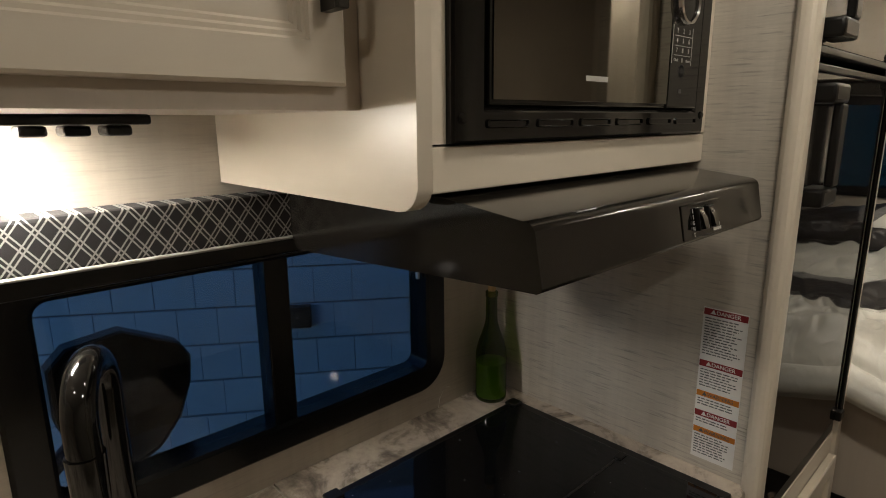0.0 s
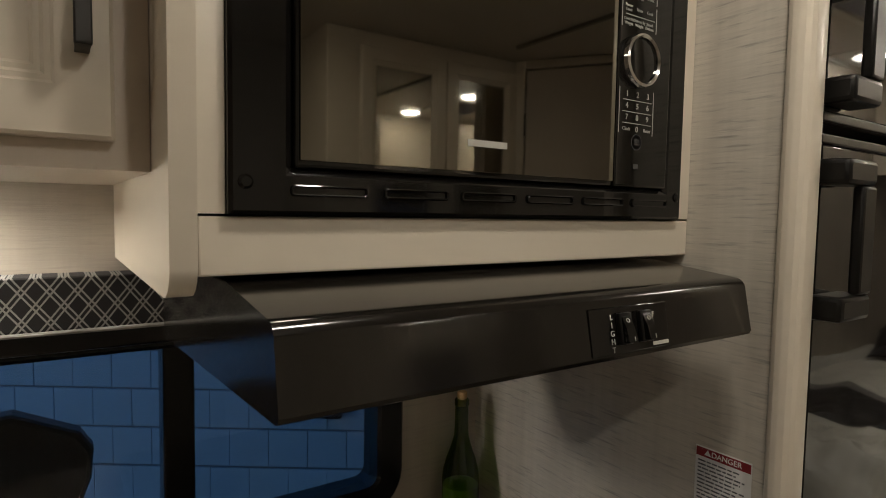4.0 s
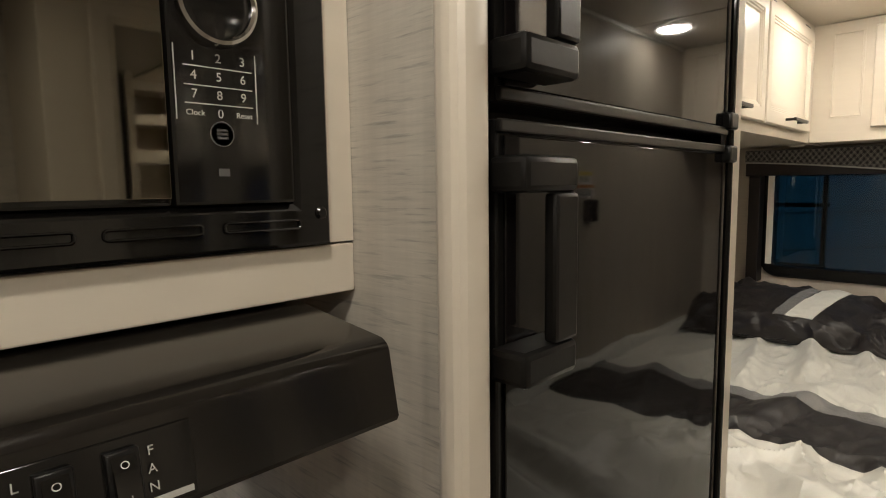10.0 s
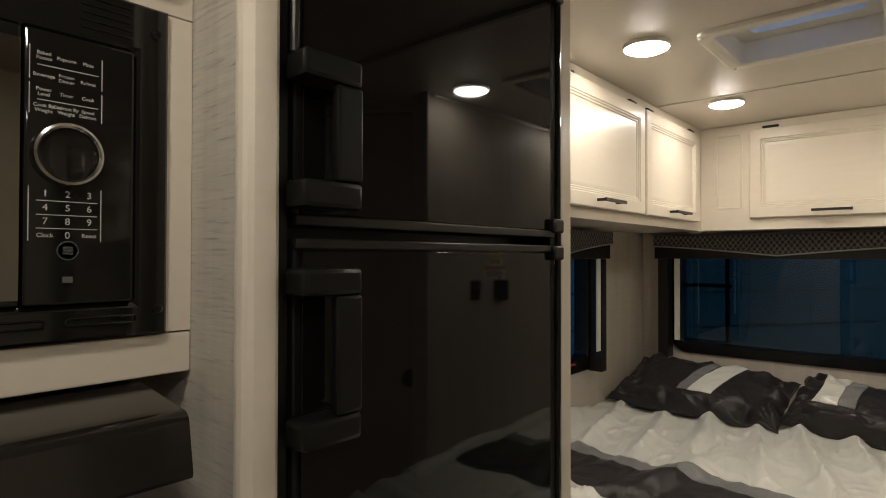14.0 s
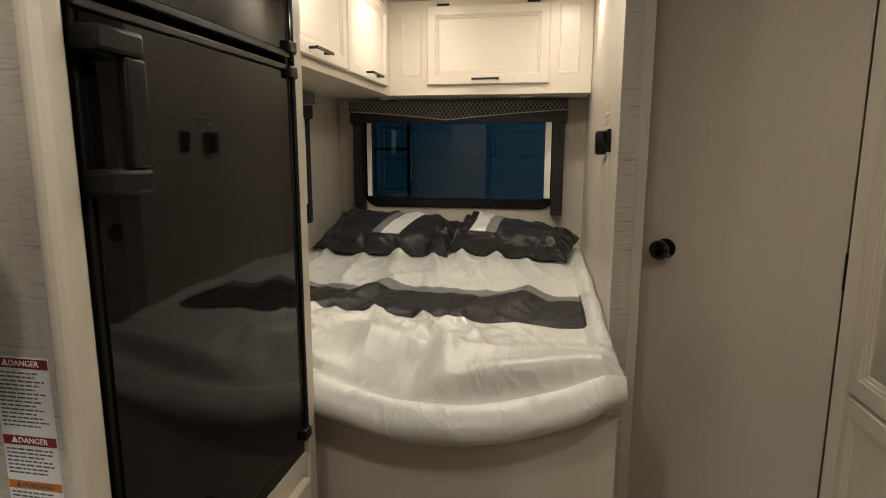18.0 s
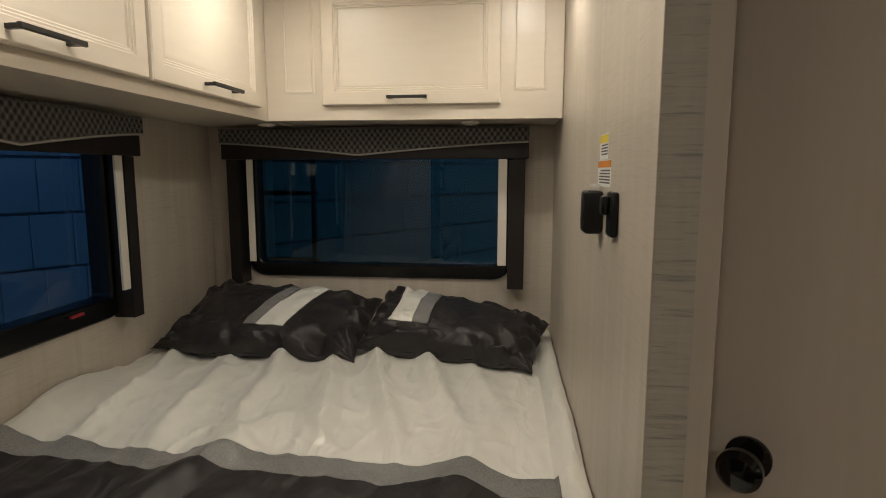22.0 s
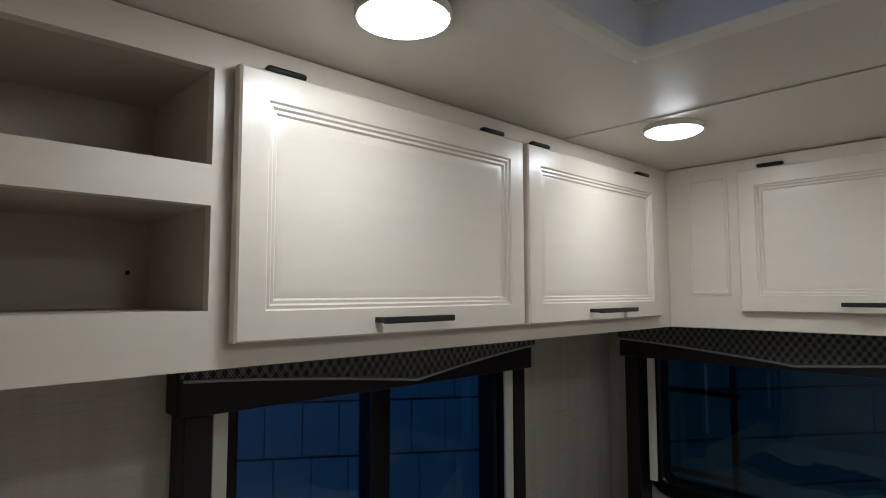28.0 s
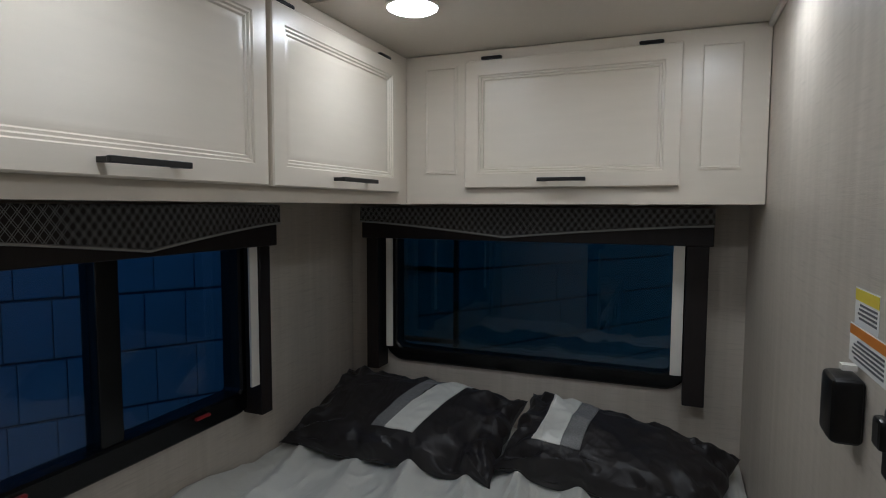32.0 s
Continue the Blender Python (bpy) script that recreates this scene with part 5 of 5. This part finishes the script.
qt = thing("quilt", (2.8, 0.43, 0.93), "white quilt with a charcoal and grey band across the bed", "quilt")
part("white_top", quilt_strip(2.660, 3.690, 110), WHITECLOTH, qt, "white satin upper part")
HEM = BEDWALL + 0.058
part("grey_strip", quilt_strip(2.585, 2.6595, 12, HEM + 0.0005), GREYCLOTH, qt, "silver-grey satin strip")
part("dark_band", quilt_strip(2.305, 2.5845, 40, HEM + 0.0005), DARKCLOTH, qt, "charcoal satin band")
part("edge_hem", quilt_strip(2.305, 2.6595, 44, y1=HEM, ny=10), WHITECLOTH, qt, "white hem beside the band")
part("white_foot", quilt_strip(A_END, 2.3045, 130), WHITECLOTH, qt, "white satin foot hanging over the base")


def pillow(fn, fs, bn, bs, h, stripes, seed, slump, lab):
    """A slumped sham between its four seam corners (front north, front south, back north, back south).
    stripes: across-places u at front and back, from v to v, width, kind."""
    fn, fs, bn, bs = (Vector(q) for q in (fn, fs, bn, bs))
    at = (fn + fs + bn + bs) / 4
    at.z = 0.955
    p = thing("pillow", at, lab, "pillow", "pillows")

    lean_back = Vector((-0.36, 0, 0.93))

    def surf(u, v, side):
        uu = u * (1 - 0.055 * (1 - v * v) * u * u)
        vv = v * (1 - 0.11 * (1 - u * u) * v * v)
        a, b = (uu + 1) / 2, (vv + 1) / 2
        c = (fs * (1 - a) + fn * a) * (1 - b) + (bs * (1 - a) + bn * a) * b
        edge = max(0.0, (1 - abs(u) ** 3) * (1 - abs(v) ** 2.8))
        puff = edge ** 0.55
        rim = 1 - edge
        c += Vector((0.016 * noise.noise(Vector((u * 3 + seed, v * 3, 20))), 0.014 * noise.noise(Vector((u * 3, v * 3 + seed, 30))), 0.022 * noise.noise(Vector((u * 2.5, v * 2.5 + seed, 40))))) * rim
        if side < 0:
            c.z = max(0.945, c.z - (c.z - 0.945) * min(1.0, 1.3 * puff))
            return c - at
        z = h * puff * (1 + 0.22 * noise.noise(Vector((u * 1.5 + seed, v * 1.4, 1.0))))
        n2 = noise.noise(Vector((u * 3.0 + v * 1.2 + seed, v * 2.2 - u * 0.8, 5.0)))
        n3 = noise.noise(Vector((u * 6.0 - v * 3.0 + seed, v * 5.5 + u, 15.0)))
        for cu, cv in ((1, 1), (-1, 1), (1, -1), (-1, -1)):
            du, dv = (cu - u) * 1.35, cv - v
            r = math.hypot(du, dv)
            an = math.atan2(abs(dv), abs(du) + 1e-6)
            z += 0.013 * math.sin(an * 9.5 + seed * 1.7 + cu + 2.2 * n2) * math.exp(-((r - 0.42) / 0.34) ** 2) * min(1.0, edge * 3)
        z += (0.012 * max(0.0, 1 - abs(n2) * 3.0) + 0.004 * max(0.0, 1 - abs(n3) * 3.0) - 0.006) * min(1.0, edge * 2.2) * (0.25 + 0.9 * rim)
        dv, du = 1 - abs(v), (1 - abs(u)) * 1.35
        along = u * 17 if dv < du else v * 13
        z += 0.0075 * math.sin(along + 3.2 * n2 + 2.0 * n3 + seed) * math.exp(-((min(du, dv) - 0.16) / 0.15) ** 2)
        tuck_u = u + 0.74 + 0.10 * v
        z -= 0.032 * math.exp(-(tuck_u / 0.085) ** 2) * (0.45 + 0.55 * abs(v)) * min(1.0, edge * 3) * slump
        c += lean_back * z
        c.z = max(c.z, 0.947)
        return c - at

    def grid(f, nu, nv):
        bm = bmesh.new()
        g = [[bm.verts.new(f(i / nu, j / nv)) for j in range(nv + 1)] for i in range(nu + 1)]
        for i in range(nu):
            for j in range(nv):
                bm.faces.new((g[i][j], g[i][j + 1], g[i + 1][j + 1], g[i + 1][j]))
        return bm

    bm = grid(lambda a, b: surf(2 * a - 1, 2 * b - 1, 1), 96, 76)
    under = grid(lambda a, b: surf(2 * a - 1, 2 * b - 1, -1), 96, 76)
    me = bpy.data.meshes.new("under")
    under.to_mesh(me)
    under.free()
    bm.from_mesh(me)
    bpy.data.meshes.remove(me)
    bmesh.ops.remove_doubles(bm, verts=bm.verts, dist=1e-4)
    sh = part("sham", bm, DARKCLOTH, p, local=True)
    for uf, ub, v0, v1, w, kind in stripes:
        bm = grid(lambda a, b: surf(uf + (ub - uf) * b + (a - 0.5) * w, v0 + (v1 - v0) * b, 1) + Vector((-0.0015, 0, 0.0025)), 16, 44)
        r = bmesh.ops.extrude_face_region(bm, geom=list(bm.faces))
        bmesh.ops.translate(bm, verts=[q for q in r["geom"] if isinstance(q, bmesh.types.BMVert)], vec=(0.002, 0, -0.005))
        part("stripe", bm, WHITECLOTH if kind == "white" else GREYCLOTH, sh, "white satin stripe" if kind == "white" else "silver-grey satin stripe", local=True)
    return p


pillow((3.245, 1.085, 0.975), (3.262, 0.405, 0.958), (3.610, 1.050, 1.125), (3.640, 0.395, 1.085), 0.078, [(-0.10, -0.36, -0.58, 0.92, 0.27, "white"), (0.095, -0.12, -0.58, 0.92, 0.135, "grey")], 1.0, 1.0, "rumpled charcoal pillow with a white stripe and grey edge")
pillow((3.325, 0.432, 0.985), (3.225, -0.150, 0.962), (3.615, 0.372, 1.118), (3.560, -0.222, 1.020), 0.090, [(0.52, 0.55, -0.55, 0.92, 0.27, "white"), (0.29, 0.32, -0.55, 0.92, 0.18, "grey")], 7.0, -0.2, "rumpled charcoal pillow with a short white stripe beside the wall")

# fabric hung in the corner beside the refrigerator cabinet
cv = [(1.860, 1.640), (1.890, 1.628), (1.915, 1.585), (1.940, 1.510), (1.968, 1.400), (1.995, 1.270), (2.030, 1.175), (2.065, 1.080), (2.085, 0.985)]
hg = thing("hung_curtain", (1.92, 1.07, 0.96), "grey-beige curtain with a pale piped edge in the corner", "curtain")
bm = bmesh.new()
rows = []
for q in range(13):
    t_ = q / 12
    rows.append([bm.verts.new((1.8365 + (x - 1.8365) * t_, 1.062 + 0.012 * math.sin(t_ * 9 + z * 3) + 0.010 * (1 - t_), z)) for x, z in cv])
for a, b in zip(rows, rows[1:]):
    for q in range(len(cv) - 1):
        bm.faces.new((a[q], a[q + 1], b[q + 1], b[q]))
r = bmesh.ops.extrude_face_region(bm, geom=list(bm.faces))
bmesh.ops.translate(bm, verts=[q for q in r["geom"] if isinstance(q, bmesh.types.BMVert)], vec=(0, 0.010, 0))
part("cloth", bm, mat("grey_beige_cloth", (0.36, 0.33, 0.28), 0.8, vary=0.08, bump=0.2, scale=(200, 200, 200)), hg)
part("piping", tube([(x, 1.062 + 0.012 * math.sin(9 + z * 3), z) for x, z in cv], 0.006, 12), PIPING, hg, "pale piped edge")

# ---- bed wall: thermostat, labels ----
w = thing("wall_control", (2.60, BEDWALL, 1.44), "black wall-mounted control box with a cable clip", "control box")
part("housing", B(2.578, 2.634, BEDWALL, BEDWALL + 0.034, 1.447, 1.524, bevel=0.008, seg=3), BLACK, w)
part("clip", B(2.60, 2.615, BEDWALL + 0.005, BEDWALL + 0.02, 1.5285, 1.535), WHITEPLASTIC, w)
w = thing("wall_socket", (2.47, BEDWALL, 1.45), "small black socket cover beside the control box", "socket")
part("cover", B(2.440, 2.486, BEDWALL, BEDWALL + 0.012, 1.456, 1.526, bevel=0.004), BLACK, w)
part("plug", B(2.452, 2.476, BEDWALL + 0.0122, BEDWALL + 0.024, 1.490, 1.520, bevel=0.004), BLACK, w)
sticker("caution_label", 2.553, 2.640, 1.578, 1.622, [(1.6205, 1.607, "yellow", ""), (1.604, 1.580, "lines", "")], "small white label with a yellow band", axis="y", d=BEDWALL, s=-1)
sticker("caution_label", 2.520, 2.655, 1.531, 1.577, [(1.5755, 1.564, "orange", ""), (1.560, 1.533, "lines", "")], "small white label with an orange band", axis="y", d=BEDWALL, s=-1)

# exit label and latches on the side window
lb = thing("exit_label", (2.525, NORTH, 1.085), "small white exit label under the side window", "label")
part("sheet", B(2.490, 2.560, NORTH - 0.001, NORTH - 0.0003, 1.084, 1.121), PAPER, lb)
words("EXIT", 0.028, (2.525, NORTH - 0.0014, 1.1025), (90, 0, 0), LABELGREY, lb)
for x in (2.478, 2.937):
    lt = thing("window_latch", (x, NORTH - 0.02, 1.17), "red emergency latch on the window frame", "latch", "window latches")
    part("lever", B(x - 0.024, x + 0.024, NORTH - 0.026, NORTH - 0.0145, 1.169, 1.177, bevel=0.003), REDPLASTIC, lt)

# ---- bathroom corner ----
DA, DB = Vector((2.340, -0.316, 0)), Vector((2.046, -0.741, 0))
dirv = (DB - DA).normalized()
wid = (DB - DA).length
rot = math.atan2(dirv.y, dirv.x)
nrm = Vector((dirv.y, -dirv.x, 0))
MT = Matrix.Translation(DA) @ Matrix.Rotation(rot, 4, "Z")
tagged(new("trim_wall_end", finish("trim_wall_end", B(2.215, 2.2305, BEDWALL - 0.045, BEDWALL + 0.001, 0, CEIL), WALLPRINT, False)), "printed wall end beside the bathroom door", "trim", kind="structure")
tagged(new("trim_corner_bead", finish("trim_corner_bead", B(2.2115, 2.241, BEDWALL + 0.0012, BEDWALL + 0.0042, 0.74, CEIL - 0.017, bevel=0.001), WALLSOFT)), "slim bead on the wall's outer corner", "trim", kind="structure")
tagged(new("trim_jamb", finish("trim_jamb", B(2.222, 2.345, BEDWALL - 0.074, BEDWALL - 0.0453, 0, CEIL, bevel=0.002), GREIGE)), "greige door jamb between wall and bathroom door", "trim", kind="structure")
bt_ = new("door_1")
bt_.matrix_world = MT
tagged(bt_, "closed plain greige bathroom door with a black knob", "door", kind="structure")
# local: x runs along the door from latch to hinge, -y or +y is the room side
side = 1 if (MT.to_3x3() @ Vector((0, 1, 0))).x < 0 else -1
yy = lambda a, b: (min(side * a, side * b), max(side * a, side * b))


def LB(x0, x1, a, b, z0, z1, bevel=0.0):
    p, q = yy(a, b)
    return B(x0, x1, p, q, z0, z1, bevel=bevel)


part("leaf", LB(0.012, wid - 0.012, -0.030, 0.0, 0.02, 2.115, 0.002), GREIGE, bt_, local=True)
part("jamb", LB(-0.030, 0.006, -0.060, 0.012, 0, CEIL - 0.002, 0.003), CREAM, bt_, local=True)
part("jamb", LB(wid - 0.006, wid + 0.030, -0.060, 0.012, 0, CEIL - 0.002, 0.003), CREAM, bt_, local=True)
part("head", LB(0.007, wid - 0.007, -0.060, 0.012, 2.120, CEIL - 0.002, 0.003), CREAM, bt_, local=True)
# Black board added behind the leaf, so the gaps round it read dark.
part("gap_backing", LB(-0.029, wid + 0.029, -0.075, -0.061, 0, CEIL - 0.003), BLACK, bt_, local=True)
kb = bmesh.new()
lathe(kb, [(0.028, 0), (0.028, 0.006), (0.012, 0.010), (0.011, 0.026), (0.020, 0.030), (0.027, 0.040), (0.027, 0.050), (0.020, 0.058), (0.006, 0.060)], (0.083, 0, 1.189), n=28, axis="y")
if side > 0:
    bmesh.ops.scale(kb, vec=(1, -1, 1), verts=kb.verts)
part("door_handle", kb, BLACKGLOSS, bt_, "round black door knob", local=True)
part("latch_plate", LB(-0.002, 0.0115, 0.0005, 0.004, 1.160, 1.218, 0.001), BLACK, bt_, local=True)
for z in (0.35, 1.14, 1.85):
    part("hinge", LB(wid - 0.0115, wid - 0.0055, 0.0003, 0.010, z, z + 0.09, 0.002), BLACK, bt_, "black door hinge", local=True)

# wardrobe with mirrored doors
WY = -0.770
c = thing("wardrobe", (1.67, -0.98, 0), "cream wardrobe with two mirrored doors over drawers", "wardrobe")
part("body", B(1.200, 2.070, SOUTH + 0.003, WY - 0.022, 0, CEIL - 0.002), CREAM, c)
part("face_frame", B(1.198, 2.100, WY - 0.0215, WY - 0.001, 0, CEIL - 0.002, bevel=0.002), CREAM, c)
for u0, u1, hu in ((1.318, 1.670, 1.650), (1.674, 2.022, 1.696)):
    dm = bmesh.new()
    i = lambda k: rect(u0 + k, u1 - k, 0.908 + k, 2.100 - k)
    loops(dm, "y", [(i(0), WY), (i(0), WY + 0.016), (i(0.003), WY + 0.019), (i(0.042), WY + 0.019), (i(0.045), WY + 0.015), (i(0.050), WY + 0.015), (i(0.053), WY + 0.011), (i(0.058), WY + 0.011), (i(0.061), WY + 0.007), (i(0.061), WY)], cap=False)
    d = part("door", dm, CREAM, c)
    part("mirror", B(u0 + 0.058, u1 - 0.058, WY + 0.001, WY + 0.006, 0.966, 2.042), MIRROR, d, "mirror set in the door")
    bm = bmesh.new()
    box(bm, hu - 0.006, hu + 0.006, WY + 0.043, WY + 0.051, 1.34, 1.49, 0.0015)
    box(bm, hu - 0.005, hu + 0.005, WY + 0.0192, WY + 0.0435, 1.345, 1.356)
    box(bm, hu - 0.005, hu + 0.005, WY + 0.0192, WY + 0.0435, 1.474, 1.485)
    part("handle", bm, BLACKMETAL, d, "square black metal bar pull")
for z0, z1 in ((0.59, 0.898), (0.27, 0.58)):
    d = part("drawer", panel_door("y", 1.305, 2.040, z0, z1, WY + 0.019, -1), CREAM, c)
    bm = bmesh.new()
    box(bm, 1.60, 1.745, WY + 0.043, WY + 0.051, z1 - 0.06, z1 - 0.05, 0.0015)
    box(bm, 1.605, 1.615, WY + 0.0192, WY + 0.0435, z1 - 0.059, z1 - 0.051)
    box(bm, 1.730, 1.740, WY + 0.0192, WY + 0.0435, z1 - 0.059, z1 - 0.051)
    part("handle", bm, BLACKMETAL, d)

# ---- outside ----
tagged(new("ground", finish("ground", B(-400, 400, -400, 400, -0.95, -0.85), ASPHALT, False)), "asphalt yard", "ground", kind="structure")
BA = Vector((1.0, 3.30, 0))
bdir = Vector((math.cos(radians(-34.5)), math.sin(radians(-34.5)), 0))
MB = Matrix.Translation(BA) @ Matrix.Rotation(math.atan2(bdir.y, bdir.x), 4, "Z")
bw = new("building")
bw.matrix_world = MB
tagged(bw, "pale painted block building wall outside the windows", "building")
BZ, CH = -0.829, 0.2032
part("wall_core", B(-6, 9, 0.010, 0.30, -0.85, BZ + 16 * CH), MORTAR, bw, local=True)
kinds = {}
rest = bmesh.new()
for r_ in range(16):
    x = -6 + (0.1016 if r_ % 2 else 0.0)
    z = BZ + r_ * CH
    while x < 8.7:
        cw = 0.2032 if x < 1.6 else (0.1355 if x < 3.6 else 1.2192)
        if (-1.2 < x < 0.9 or 1.8 < x < 3.4) and 5 <= r_ <= 11:
            if cw not in kinds:
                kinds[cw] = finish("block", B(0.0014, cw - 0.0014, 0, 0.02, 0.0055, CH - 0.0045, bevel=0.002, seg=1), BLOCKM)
            o = new("block", kinds[cw])
            o.parent = bw
            o.location = (x, random.uniform(-0.0015, 0.0015), z)
        else:
            box(rest, x + 0.0014, x + cw - 0.0014, 0, 0.02, z + 0.0065, z + CH - 0.0055)
        x += cw
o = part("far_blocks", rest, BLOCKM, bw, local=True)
tagged(o, kind="stuff")
bx = new("meter_box")
bx.matrix_world = MB
tagged(bx, "small dark electrical box fixed to the block wall", "electrical box")
part("case", B(0.672, 0.788, -0.06, -0.0025, 0.472, 0.590, bevel=0.006), BLACK, bx, local=True)
part("cover", B(0.682, 0.778, -0.066, -0.0605, 0.482, 0.580, bevel=0.003), BLACKMETAL, bx, local=True)
part("button", B(0.712, 0.722, -0.070, -0.0662, 0.530, 0.540, bevel=0.001), PRINTWHITE, bx, local=True)

em = thing("exterior_mirror", (0.37, 1.25, 0.955), "dark rounded exterior mirror head outside the kitchen window", "mirror")
out = [(0.255, 1.165), (0.285, 1.195), (0.37, 1.205), (0.46, 1.160), (0.478, 1.130), (0.474, 1.080), (0.450, 1.015), (0.410, 0.968), (0.370, 0.950), (0.320, 0.960), (0.275, 1.010), (0.255, 1.080)]
bm = bmesh.new()
ctr = (0.368, 1.075)
sc = lambda k: [(ctr[0] + (x - ctr[0]) * k, ctr[1] + (z - ctr[1]) * k) for x, z in out]
loops(bm, "y", [(sc(0.55), 1.335), (sc(0.9), 1.310), (sc(1.0), 1.280), (sc(1.0), 1.250), (sc(0.97), 1.246), (sc(0.92), 1.248)])
part("shell", bm, BLACK, em)
bm = bmesh.new()
loops(bm, "y", [(sc(0.915), 1.2475), (sc(0.915), 1.2455)])
part("mirror_glass", bm, BLACKGLOSS, em, "dark mirror face")
part("arm", cyl(bmesh.new(), (0.33, 1.29, 1.05), (0.20, 1.152, 1.02), 0.014), BLACK, em)

# ladder on the outside of the rear wall
LX, LY, LZ = 3.913, 0.750, 1.468
ld = thing("ladder", (LX, LY + 0.15, 0.35), "black metal ladder fixed outside the rear window", "ladder")
for y in (LY, LY + 0.36):
    rail = [(LX, y, 0.35)] + [(LX, y, 0.6 + 0.2 * k) for k in range(8)] + [(LX - 0.01, y, 2.16), (LX - 0.05, y, 2.24), (LX - 0.12, y, 2.265)]
    r = part("rail", tube(rail, 0.0115, 14), BLACKMETAL, ld)
    for z in (0.62, 2.05):
        part("standoff", cyl(bmesh.new(), (REAR + 0.051, y, z), (LX - 0.010, y, z), 0.009, n=12), BLACKMETAL, r)
for k in range(-3, 3):
    z = LZ + 0.285 * k
    rg = part("rung", cyl(bmesh.new(), (LX, LY - 0.004, z), (LX, LY + 0.364, z), 0.0105, n=14), BLACKMETAL, ld)
    part("rivet", cyl(bmesh.new(), (LX, LY - 0.020, z), (LX, LY - 0.0045, z), 0.0085, n=12), BLACKMETAL, rg)
